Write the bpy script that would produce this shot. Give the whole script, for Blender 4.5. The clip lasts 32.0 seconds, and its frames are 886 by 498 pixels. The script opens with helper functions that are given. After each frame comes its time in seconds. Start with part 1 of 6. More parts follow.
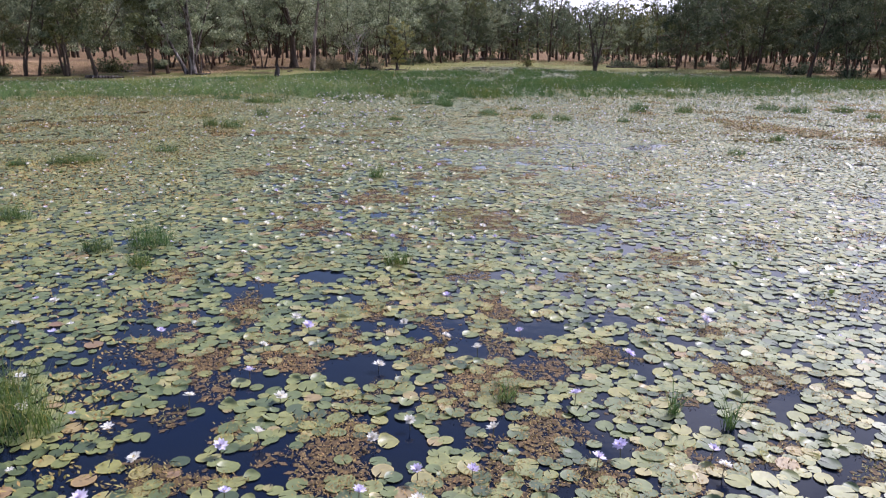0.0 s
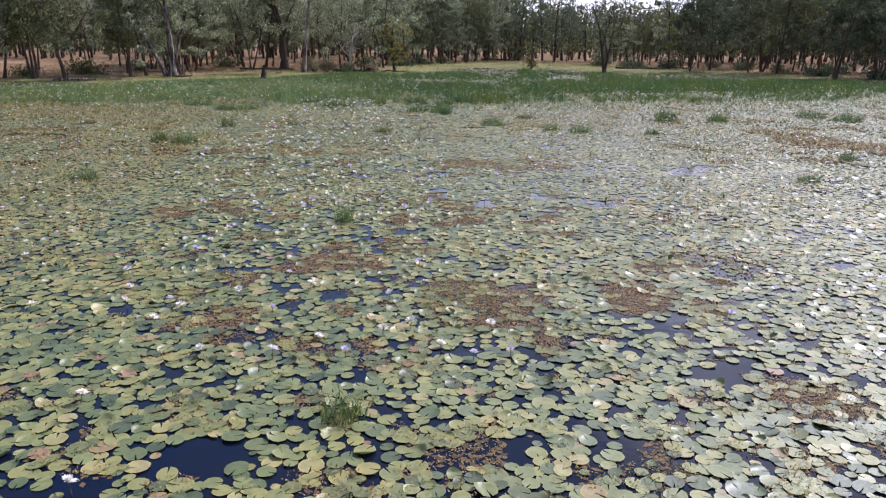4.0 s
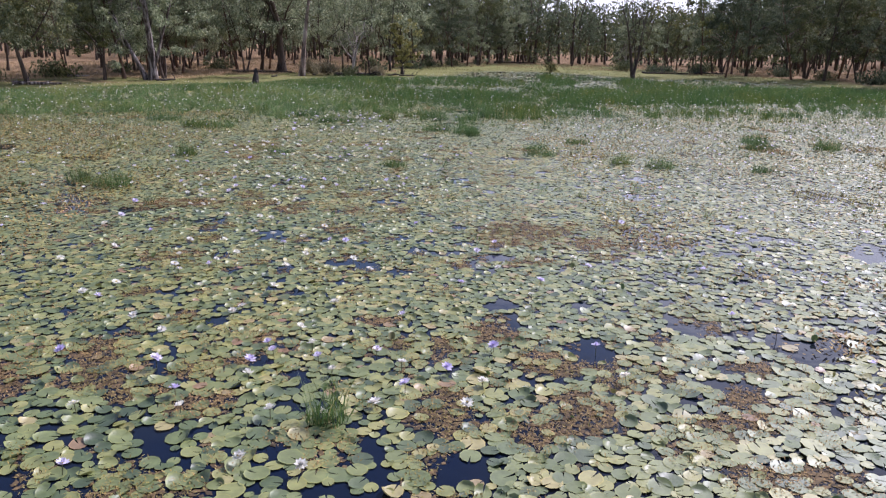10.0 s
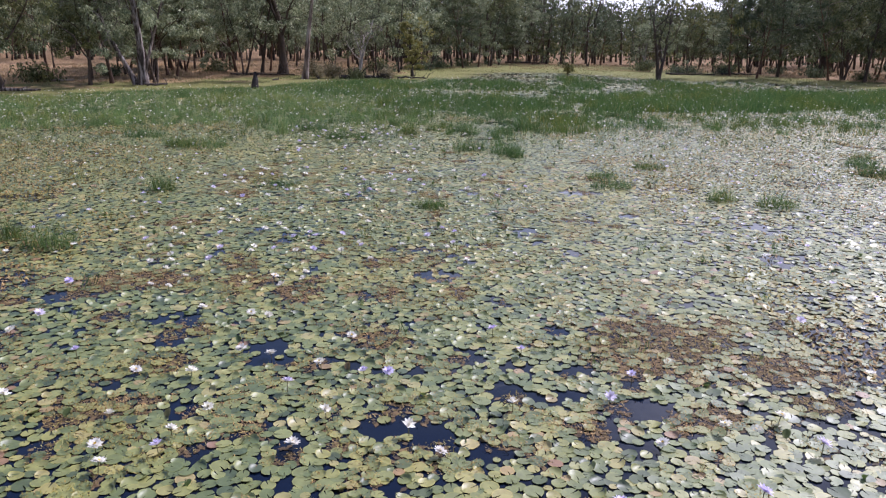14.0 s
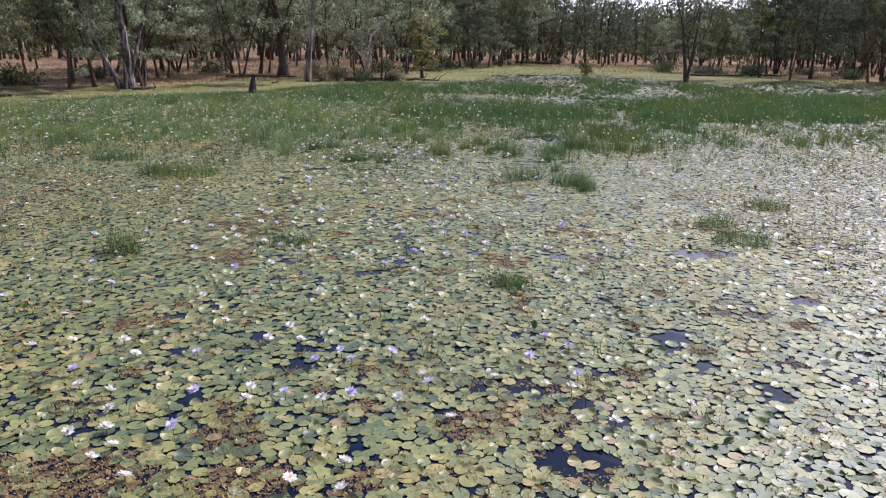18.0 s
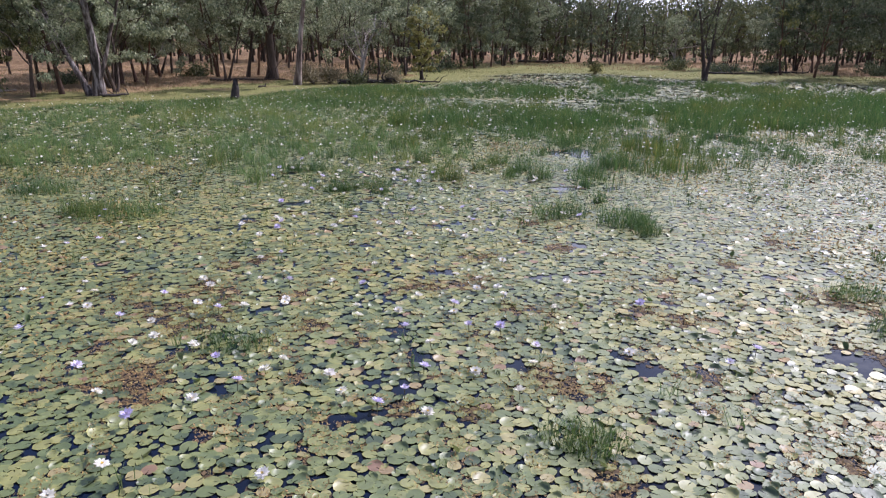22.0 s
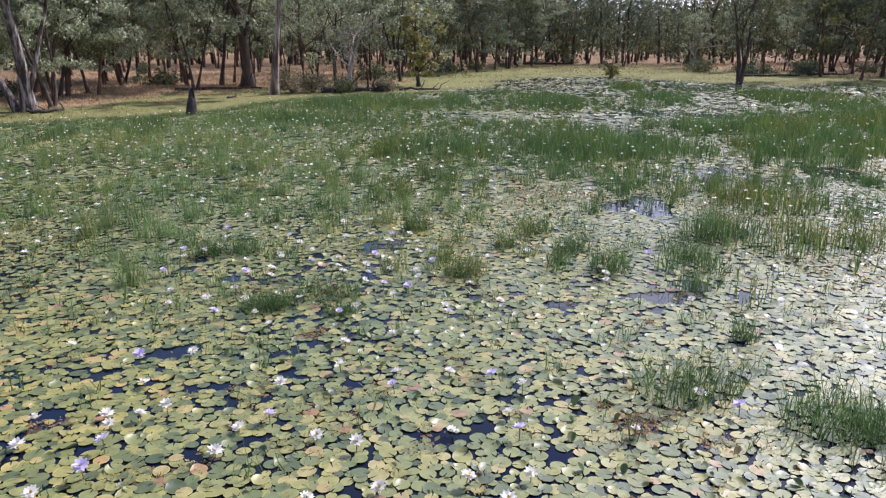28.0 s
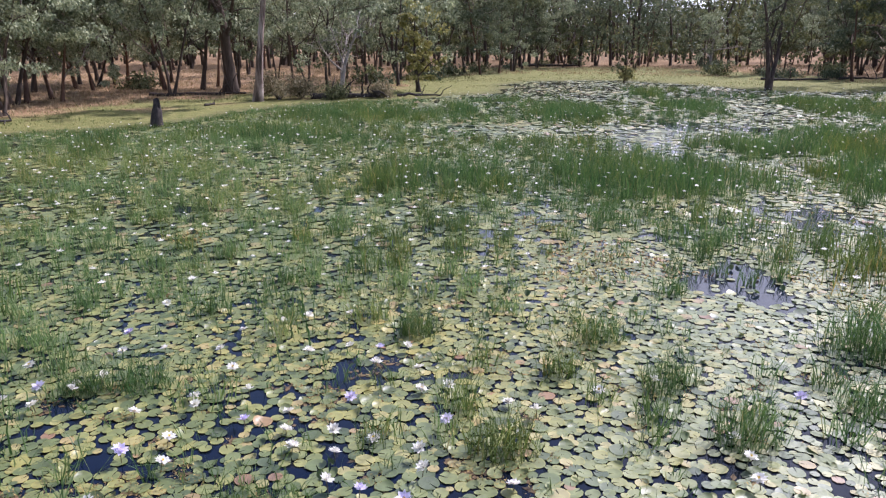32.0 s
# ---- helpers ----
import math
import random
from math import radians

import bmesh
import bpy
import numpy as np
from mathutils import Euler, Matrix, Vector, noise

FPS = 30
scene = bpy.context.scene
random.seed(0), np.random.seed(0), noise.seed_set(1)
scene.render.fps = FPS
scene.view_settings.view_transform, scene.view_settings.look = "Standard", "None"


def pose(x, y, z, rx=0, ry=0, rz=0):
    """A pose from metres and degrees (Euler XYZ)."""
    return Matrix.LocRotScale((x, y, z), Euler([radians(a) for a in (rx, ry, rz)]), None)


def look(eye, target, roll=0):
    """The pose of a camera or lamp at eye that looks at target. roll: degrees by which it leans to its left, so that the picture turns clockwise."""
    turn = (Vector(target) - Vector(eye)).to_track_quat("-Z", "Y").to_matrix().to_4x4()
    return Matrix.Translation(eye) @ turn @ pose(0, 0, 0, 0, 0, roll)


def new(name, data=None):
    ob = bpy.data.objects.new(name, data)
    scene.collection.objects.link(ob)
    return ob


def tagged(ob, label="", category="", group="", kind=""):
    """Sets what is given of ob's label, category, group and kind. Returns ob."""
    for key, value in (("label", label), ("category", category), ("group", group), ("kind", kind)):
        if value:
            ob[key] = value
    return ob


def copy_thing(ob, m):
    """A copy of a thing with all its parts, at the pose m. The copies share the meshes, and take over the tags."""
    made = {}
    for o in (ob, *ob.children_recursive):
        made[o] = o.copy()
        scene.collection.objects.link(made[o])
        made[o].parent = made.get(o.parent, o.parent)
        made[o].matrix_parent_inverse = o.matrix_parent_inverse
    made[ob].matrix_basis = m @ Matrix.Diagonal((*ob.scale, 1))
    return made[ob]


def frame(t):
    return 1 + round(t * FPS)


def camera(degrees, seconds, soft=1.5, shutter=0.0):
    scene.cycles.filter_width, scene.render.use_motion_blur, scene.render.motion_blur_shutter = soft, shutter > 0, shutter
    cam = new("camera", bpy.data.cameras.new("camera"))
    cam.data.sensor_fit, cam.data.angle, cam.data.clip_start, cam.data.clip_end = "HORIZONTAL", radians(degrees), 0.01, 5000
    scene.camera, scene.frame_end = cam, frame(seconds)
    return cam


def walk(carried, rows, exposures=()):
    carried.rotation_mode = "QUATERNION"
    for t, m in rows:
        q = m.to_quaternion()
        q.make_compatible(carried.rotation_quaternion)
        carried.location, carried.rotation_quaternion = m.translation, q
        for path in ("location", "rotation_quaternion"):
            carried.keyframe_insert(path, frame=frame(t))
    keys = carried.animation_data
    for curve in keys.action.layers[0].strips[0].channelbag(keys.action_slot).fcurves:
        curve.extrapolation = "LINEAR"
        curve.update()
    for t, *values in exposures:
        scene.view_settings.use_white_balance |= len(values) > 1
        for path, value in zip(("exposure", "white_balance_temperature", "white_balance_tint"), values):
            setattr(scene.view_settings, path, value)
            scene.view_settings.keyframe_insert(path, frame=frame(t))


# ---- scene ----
cam = camera(62.0, 32.0, soft=1.3)
PATH = [
    (0, (-1.457, 1.507, 3.383), (-1.182, 3.412, 2.837), 0.6),
    (1, (-1.196, 2.694, 3.349), (-0.924, 4.599, 2.804), 0.6),
    (2, (-0.916, 3.921, 3.306), (-0.648, 5.826, 2.76), 0.5),
    (3, (-0.728, 5.186, 3.288), (-0.458, 7.091, 2.743), 0.5),
    (6, (-0.305, 8.975, 3.329), (-0.036, 10.88, 2.784), 0.7),
    (7, (-0.267, 10.163, 3.378), (0.002, 12.068, 2.832), 0.8),
    (8, (-0.262, 11.404, 3.401), (0.004, 13.31, 2.856), 1.1),
    (9, (-0.279, 12.642, 3.374), (-0.015, 14.548, 2.83), 1.1),
    (10, (-0.312, 13.999, 3.303), (-0.05, 15.906, 2.76), 1.0),
    (11, (-0.364, 15.35, 3.355), (-0.105, 17.257, 2.812), 1.2),
    (12, (-0.401, 16.504, 3.388), (-0.145, 18.411, 2.843), 0.9),
    (13, (-0.531, 17.743, 3.386), (-0.275, 19.65, 2.839), 0.8),
    (14, (-0.691, 19.002, 3.347), (-0.435, 20.909, 2.802), 0.8),
    (16.5, (-1.168, 22.512, 3.297), (-0.91, 24.419, 2.751), 0.9),
    (17, (-1.219, 23.069, 3.347), (-0.958, 24.975, 2.799), 0.9),
    (18, (-1.25, 24.084, 3.367), (-0.989, 25.989, 2.819), 0.8),
    (19, (-1.231, 25.126, 3.381), (-0.972, 27.031, 2.831), 0.7),
    (20, (-1.162, 26.234, 3.355), (-0.901, 28.139, 2.805), 0.5),
    (21, (-1.075, 27.38, 3.321), (-0.814, 29.285, 2.771), 0.3),
    (22, (-0.919, 28.56, 3.298), (-0.657, 30.465, 2.748), 0.2),
    (23, (-0.717, 29.749, 3.263), (-0.455, 31.654, 2.714), 0.1),
    (24, (-0.499, 30.995, 3.236), (-0.236, 32.9, 2.687), -0.1),
    (25, (-0.334, 32.222, 3.239), (-0.071, 34.128, 2.69), -0.1),
    (25.5, (-0.263, 32.862, 3.247), (0.0, 34.767, 2.697), -0.2),
    (27.5, (-0.029, 35.374, 3.251), (0.233, 37.28, 2.703), -0.3),
    (28, (0.006, 35.951, 3.267), (0.268, 37.857, 2.72), -0.3),
    (29, (0.128, 37.134, 3.271), (0.39, 39.039, 2.724), -0.3),
    (30, (0.277, 38.354, 3.215), (0.539, 40.26, 2.67), -0.3),
    (31, (0.373, 39.474, 3.239), (0.637, 41.38, 2.693), -0.3),
    (32, (0.458, 40.585, 3.32), (0.723, 42.49, 2.773), -0.2),
]
walk(cam, [(t, look(eye, aim, roll)) for t, eye, aim, roll in PATH], [(0, 0.6), (3, 0.52), (7, 0.52), (12, 0.51), (17, 0.5), (19, 0.58), (25, 0.56), (28, 0.72), (30, 0.86), (32, 0.84)])

# ---- sky, sun, exposure ----
SUN_ELEVATION, SUN_BEARING = 45.0, 57.0   # degrees above the horizon; to the right of +y
scene.view_settings.exposure = 0.6
scene.view_settings.use_white_balance = True
scene.view_settings.white_balance_temperature = 5880
scene.view_settings.white_balance_tint = 25

world = bpy.data.worlds.new("sky")
scene.world = world
world.use_nodes = True


def node(nt, kind, inputs=None):
    n = nt.nodes.new(kind)
    if kind == "ShaderNodeMix":
        n.data_type = "RGBA"
    for key, value in (inputs or {}).items():
        if isinstance(value, bpy.types.NodeSocket):
            nt.links.new(value, n.inputs[key])
        else:
            n.inputs[key].default_value = value
    return n


def ramp(nt, fac, stops):
    n = node(nt, "ShaderNodeValToRGB", {0: fac})
    els = n.color_ramp.elements
    while len(els) < len(stops):
        els.new(0.5)
    for el, (pos, col) in zip(els, stops):
        el.position, el.color = pos, (*col, 1)
    return n.outputs[0]


wt = world.node_tree
wt.nodes.clear()
sky = node(wt, "ShaderNodeTexSky")
sky.sky_type, sky.sun_disc = "NISHITA", False
sky.sun_elevation, sky.sun_rotation = radians(SUN_ELEVATION), radians(SUN_BEARING)
sky.air_density, sky.dust_density, sky.ozone_density = 1.0, 1.2, 1.0
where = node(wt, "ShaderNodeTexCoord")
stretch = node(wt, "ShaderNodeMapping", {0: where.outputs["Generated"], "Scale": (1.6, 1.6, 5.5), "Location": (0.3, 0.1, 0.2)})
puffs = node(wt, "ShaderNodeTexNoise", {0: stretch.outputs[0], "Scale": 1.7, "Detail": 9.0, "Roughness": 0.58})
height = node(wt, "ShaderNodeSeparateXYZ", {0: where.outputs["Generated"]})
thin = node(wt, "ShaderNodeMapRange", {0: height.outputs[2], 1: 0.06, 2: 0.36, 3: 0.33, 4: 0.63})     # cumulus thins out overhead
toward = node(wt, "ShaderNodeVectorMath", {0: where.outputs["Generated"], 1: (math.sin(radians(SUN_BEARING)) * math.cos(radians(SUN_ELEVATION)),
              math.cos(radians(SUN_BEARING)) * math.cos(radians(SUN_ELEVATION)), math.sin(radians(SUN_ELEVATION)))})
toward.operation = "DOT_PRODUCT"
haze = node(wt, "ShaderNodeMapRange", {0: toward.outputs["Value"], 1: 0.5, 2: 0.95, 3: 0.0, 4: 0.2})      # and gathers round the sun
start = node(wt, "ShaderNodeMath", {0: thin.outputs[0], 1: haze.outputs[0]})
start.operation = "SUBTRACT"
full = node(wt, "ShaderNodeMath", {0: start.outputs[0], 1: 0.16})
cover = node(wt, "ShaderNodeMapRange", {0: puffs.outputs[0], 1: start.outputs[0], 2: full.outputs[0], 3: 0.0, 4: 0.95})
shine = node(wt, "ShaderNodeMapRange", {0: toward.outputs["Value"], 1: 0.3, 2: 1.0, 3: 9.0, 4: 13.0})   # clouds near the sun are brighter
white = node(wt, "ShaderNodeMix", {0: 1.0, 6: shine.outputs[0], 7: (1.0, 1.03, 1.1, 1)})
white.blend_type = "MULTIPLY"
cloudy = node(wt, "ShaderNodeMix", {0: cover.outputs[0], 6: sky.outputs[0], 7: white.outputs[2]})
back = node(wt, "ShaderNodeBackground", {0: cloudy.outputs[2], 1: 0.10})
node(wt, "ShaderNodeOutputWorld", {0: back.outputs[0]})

sun = new("sun", bpy.data.lights.new("sun", "SUN"))
sun.data.energy, sun.data.angle, sun.data.color = 3.8, radians(0.53), (1.0, 0.97, 0.93)
el, az = radians(SUN_ELEVATION), radians(SUN_BEARING)
sun.matrix_basis = look((math.sin(az) * math.cos(el) * 50, math.cos(az) * math.cos(el) * 50, math.sin(el) * 50), (0, 0, 0))


# ---- materials ----
def material(name):
    m = bpy.data.materials.new(name)
    m.use_nodes = True
    nt = m.node_tree
    nt.nodes.clear()
    return m, nt


def finish(nt, shader):
    node(nt, "ShaderNodeOutputMaterial", {0: shader})


def spot(nt, scale, detail=4.0, rough=0.55):
    geo = node(nt, "ShaderNodeNewGeometry")
    return node(nt, "ShaderNodeTexNoise", {0: geo.outputs["Position"], "Scale": scale, "Detail": detail, "Roughness": rough}).outputs[0]


def each(nt):
    """A value for each piece: by island in a joined mesh, by object among separate ones."""
    a = node(nt, "ShaderNodeNewGeometry").outputs["Random Per Island"]
    b = node(nt, "ShaderNodeObjectInfo").outputs["Random"]
    whole = node(nt, "ShaderNodeMath", {0: a, 1: b})
    rest = node(nt, "ShaderNodeMath", {0: whole.outputs[0]})
    rest.operation = "FRACT"
    return rest.outputs[0]


def mixed(nt, fac, a, b, how="MIX"):
    n = node(nt, "ShaderNodeMix", {0: fac, 6: a, 7: b})
    n.blend_type = how
    return n.outputs[2]


def leafy(name, stops, rough=0.5, through_light=0.3, blotch=6.0, gloss=0.5, regional=None):
    """Leaves, blades and petals: a colour for each piece, blotches on it, some light through it."""
    m, nt = material(name)
    col = ramp(nt, each(nt), stops)
    col = mixed(nt, 1.0, col, ramp(nt, spot(nt, blotch), [(0.3, (0.72, 0.72, 0.72)), (0.7, (1.2, 1.2, 1.2))]), "MULTIPLY")
    if regional:
        col = mixed(nt, ramp(nt, spot(nt, regional[0], 3.0), [(0.45, (0, 0, 0)), (0.65, (1, 1, 1))]), col, mixed(nt, 1.0, col, (*regional[1], 1), "MULTIPLY"))
    p = node(nt, "ShaderNodeBsdfPrincipled", {"Base Color": col, "Roughness": rough, "Specular IOR Level": gloss})
    t = node(nt, "ShaderNodeBsdfTranslucent", {0: col})
    mix = node(nt, "ShaderNodeMixShader", {0: through_light, 1: p.outputs[0], 2: t.outputs[0]})
    finish(nt, mix.outputs[0])
    return m


def barked(name, stops, scale=3.0, rough=0.85):
    """Bark: streaks along the stem, knots and stains."""
    m, nt = material(name)
    geo = node(nt, "ShaderNodeNewGeometry")
    long = node(nt, "ShaderNodeMapping", {0: geo.outputs["Position"], "Scale": (scale * 2.2, scale * 2.2, scale * 0.35)})
    n1 = node(nt, "ShaderNodeTexNoise", {0: long.outputs[0], "Scale": 1.0, "Detail": 6.0, "Roughness": 0.65}).outputs[0]
    col = ramp(nt, n1, stops)
    tint = ramp(nt, node(nt, "ShaderNodeObjectInfo").outputs["Random"], [(0.0, (0.75, 0.75, 0.78)), (1.0, (1.2, 1.1, 1.0))])
    col = mixed(nt, 1.0, col, tint, "MULTIPLY")
    bump = node(nt, "ShaderNodeBump", {"Height": n1, "Strength": 0.6, "Distance": 0.05})
    p = node(nt, "ShaderNodeBsdfPrincipled", {"Base Color": col, "Roughness": rough, "Normal": bump.outputs[0], "Specular IOR Level": 0.2})
    finish(nt, p.outputs[0])
    return m


def pad_material():
    """Lily pads: a colour for each, a paler middle, a thin yellowing rim lightened like an edge catching light,
    blotches and waxy gloss.
    """
    m, nt = material("lily_pad_green")
    one = each(nt)
    col = ramp(nt, one, [(0.0, (0.06, 0.086, 0.04)), (0.2, (0.12, 0.155, 0.058)), (0.62, (0.198, 0.222, 0.078)), (0.87, (0.272, 0.27, 0.088)),
                         (0.97, (0.34, 0.30, 0.125)), (0.99, (0.30, 0.21, 0.10)), (1.0, (0.24, 0.14, 0.085))])
    col = mixed(nt, 1.0, col, ramp(nt, spot(nt, 11.0), [(0.3, (0.78, 0.78, 0.78)), (0.7, (1.16, 1.16, 1.16))]), "MULTIPLY")
    col = mixed(nt, ramp(nt, spot(nt, 0.16, 3.0), [(0.48, (0, 0, 0)), (0.66, (1, 1, 1))]), col, mixed(nt, 1.0, col, (1.2, 1.08, 0.88, 1), "MULTIPLY"))
    rim = node(nt, "ShaderNodeAttribute")
    rim.attribute_name = "rim"
    # the rim's extra lightness is a highlight put into the colour
    edge = ramp(nt, rim.outputs["Fac"], [(0.0, (1.12, 1.1, 1.02)), (0.25, (1.0, 1.0, 1.0)), (0.86, (0.97, 0.97, 0.97)), (1.0, (1.45, 1.36, 1.1))])
    col = mixed(nt, 1.0, col, edge, "MULTIPLY")
    bump = node(nt, "ShaderNodeBump", {"Height": spot(nt, 28.0, 2.0), "Strength": 0.25, "Distance": 0.01})
    p = node(nt, "ShaderNodeBsdfPrincipled", {"Base Color": col, "Roughness": 0.48, "Specular IOR Level": 0.7, "Normal": bump.outputs[0]})
    t = node(nt, "ShaderNodeBsdfTranslucent", {0: col})
    finish(nt, node(nt, "ShaderNodeMixShader", {0: 0.12, 1: p.outputs[0], 2: t.outputs[0]}).outputs[0])
    return m


PAD = pad_material()
WEED = leafy("floating_weed", [(0.0, (0.16, 0.095, 0.036)), (0.4, (0.33, 0.205, 0.078)), (0.78, (0.44, 0.315, 0.11)), (1.0, (0.54, 0.30, 0.13))],
             rough=0.7, through_light=0.2, blotch=1.5, gloss=0.3, regional=(0.5, (0.8, 1.02, 0.68)))
# base of the weed mats: dark gaps between the leaves put into colour
WEED_UNDER = leafy("matted_weed", [(0.0, (0.065, 0.045, 0.025)), (0.6, (0.13, 0.085, 0.042)), (1.0, (0.2, 0.13, 0.06))], rough=0.8, through_light=0.1, blotch=3.0, gloss=0.3)
REED = leafy("reed_green", [(0.0, (0.078, 0.15, 0.047)), (0.5, (0.138, 0.23, 0.07)), (0.88, (0.21, 0.305, 0.105)), (1.0, (0.37, 0.335, 0.165))],
             rough=0.45, through_light=0.45, blotch=0.8, gloss=0.4, regional=(0.22, (1.35, 1.05, 0.8)))
SEDGE = leafy("sedge_green", [(0.0, (0.04, 0.092, 0.025)), (0.5, (0.071, 0.147, 0.038)), (0.9, (0.127, 0.208, 0.058)), (1.0, (0.27, 0.26, 0.10))],
              rough=0.45, through_light=0.4, blotch=0.8, gloss=0.4, regional=(0.3, (1.5, 1.1, 0.8)))
RAISED = leafy("raised_lily_leaf", [(0.0, (0.05, 0.085, 0.025)), (0.6, (0.10, 0.145, 0.04)), (0.9, (0.17, 0.19, 0.06)), (1.0, (0.26, 0.16, 0.08))], rough=0.4, through_light=0.3, blotch=9.0)
PETAL_WHITE = leafy("petal_white", [(0.0, (0.85, 0.81, 0.76)), (1.0, (0.88, 0.85, 0.74))], rough=0.5, through_light=0.3, blotch=20.0)
PETAL_LILAC = leafy("petal_lilac", [(0.0, (0.66, 0.57, 0.83)), (0.6, (0.77, 0.71, 0.86)), (1.0, (0.83, 0.75, 0.85))], rough=0.5, through_light=0.3, blotch=20.0)
STAMEN = leafy("stamen_yellow", [(0.0, (0.75, 0.5, 0.08)), (1.0, (0.8, 0.6, 0.12))], rough=0.7, through_light=0.1)
STEM = leafy("stem_green", [(0.0, (0.10, 0.11, 0.04)), (1.0, (0.14, 0.10, 0.05))], rough=0.6, through_light=0.1)
GUM = leafy("gum_leaf", [(0.0, (0.055, 0.075, 0.04)), (0.5, (0.11, 0.135, 0.072)), (1.0, (0.23, 0.25, 0.145))], rough=0.65, through_light=0.26, blotch=0.5,
            gloss=0.25, regional=(0.09, (1.25, 1.05, 0.6)))
# grey-green leaf, lightened to carry the sunlight on left and middle crowns
GUM_GREY_LIT = leafy("gum_leaf_grey_lit", [(0.0, (0.13, 0.16, 0.085)), (0.5, (0.28, 0.315, 0.175)), (1.0, (0.53, 0.54, 0.34))], rough=0.65, through_light=0.26, blotch=0.5, gloss=0.25)
GUM_YELLOW = leafy("gum_leaf_yellow", [(0.0, (0.16, 0.16, 0.04)), (0.6, (0.30, 0.275, 0.075)), (1.0, (0.42, 0.36, 0.12))], rough=0.55, through_light=0.35, blotch=0.6)
BRUSH = leafy("brush_leaf", [(0.0, (0.13, 0.115, 0.06)), (0.6, (0.25, 0.21, 0.115)), (1.0, (0.38, 0.31, 0.19))], rough=0.65, through_light=0.3, blotch=0.6, gloss=0.25)
GRASS = leafy("bank_grass", [(0.0, (0.10, 0.14, 0.03)), (0.6, (0.2, 0.21, 0.06)), (1.0, (0.36, 0.29, 0.12))], rough=0.7, through_light=0.3, blotch=0.5)
STRAW = leafy("dry_grass", [(0.0, (0.34, 0.24, 0.12)), (1.0, (0.48, 0.36, 0.2))], rough=0.8, through_light=0.25, blotch=0.5)
BARK_DARK = barked("bark_dark", [(0.3, (0.035, 0.027, 0.022)), (0.55, (0.085, 0.066, 0.053)), (0.75, (0.16, 0.125, 0.10))])
BARK_PALE = barked("bark_pale", [(0.36, (0.07, 0.052, 0.042)), (0.45, (0.17, 0.125, 0.10)), (0.54, (0.34, 0.28, 0.235)), (0.68, (0.55, 0.50, 0.45))], 1.6, 0.8)
BARK_STREAK = barked("bark_streaked", [(0.40, (0.045, 0.036, 0.03)), (0.47, (0.10, 0.08, 0.07)), (0.53, (0.2, 0.165, 0.15)), (0.6, (0.38, 0.34, 0.32))], 2.6, 0.8)
BARK_RED = barked("bark_red", [(0.3, (0.06, 0.035, 0.025)), (0.6, (0.14, 0.085, 0.06)), (0.8, (0.24, 0.16, 0.12))])
DEAD = barked("weathered_wood", [(0.3, (0.16, 0.14, 0.125)), (0.55, (0.34, 0.31, 0.28)), (0.8, (0.55, 0.51, 0.47))], 4.0)
CHAR = barked("dark_rotting_wood", [(0.3, (0.02, 0.018, 0.017)), (0.55, (0.06, 0.052, 0.048)), (0.8, (0.15, 0.13, 0.12))], 6.0)


def water_material():
    m, nt = material("pond_water")
    geo = node(nt, "ShaderNodeNewGeometry")
    w1 = node(nt, "ShaderNodeTexNoise", {0: geo.outputs["Position"], "Scale": 5.0, "Detail": 3.0}).outputs[0]
    bump = node(nt, "ShaderNodeBump", {"Height": w1, "Strength": 0.12, "Distance": 0.02})
    murk = ramp(nt, spot(nt, 0.6), [(0.35, (0.002, 0.006, 0.02)), (0.7, (0.008, 0.011, 0.018))])
    p = node(nt, "ShaderNodeBsdfPrincipled", {"Base Color": murk, "Roughness": 0.06, "IOR": 1.333, "Specular IOR Level": 0.38, "Normal": bump.outputs[0]})
    finish(nt, p.outputs[0])
    return m


def ground_material():
    m, nt = material("bank_soil")
    reading = node(nt, "ShaderNodeAttribute")
    reading.attribute_name = "from_water"
    lawn = node(nt, "ShaderNodeAttribute")
    lawn.attribute_name = "turf"
    far = reading.outputs["Fac"]
    n1, n2, n3 = spot(nt, 0.25, 6.0), spot(nt, 2.5, 6.0, 0.7), spot(nt, 14.0, 4.0, 0.7)
    green = ramp(nt, n2, [(0.3, (0.10, 0.12, 0.035)), (0.5, (0.19, 0.185, 0.06)), (0.7, (0.29, 0.245, 0.1))])
    dry = ramp(nt, n2, [(0.3, (0.16, 0.09, 0.046)), (0.5, (0.31, 0.195, 0.105)), (0.72, (0.45, 0.32, 0.185))])
    mud = ramp(nt, n2, [(0.3, (0.09, 0.10, 0.035)), (0.7, (0.2, 0.18, 0.075))])
    edge = node(nt, "ShaderNodeMath", {0: lawn.outputs["Fac"], 1: node(nt, "ShaderNodeMapRange", {0: n1, 1: 0.25, 2: 0.75, 3: -7.0, 4: 7.0}).outputs[0]}).outputs[0]
    zone = node(nt, "ShaderNodeMapRange", {0: edge, 1: 5.0, 2: 10.0}).outputs[0]
    wet = node(nt, "ShaderNodeMapRange", {0: far, 1: 0.3, 2: 1.2}).outputs[0]
    col = mixed(nt, wet, mud, mixed(nt, zone, green, dry))
    col = mixed(nt, 1.0, col, ramp(nt, n3, [(0.3, (0.7, 0.7, 0.7)), (0.7, (1.2, 1.2, 1.2))]), "MULTIPLY")
    bump = node(nt, "ShaderNodeBump", {"Height": n3, "Strength": 0.7, "Distance": 0.08})
    p = node(nt, "ShaderNodeBsdfPrincipled", {"Base Color": col, "Roughness": 0.92, "Normal": bump.outputs[0], "Specular IOR Level": 0.15})
    finish(nt, p.outputs[0])
    return m


WATER, SOIL = water_material(), ground_material()


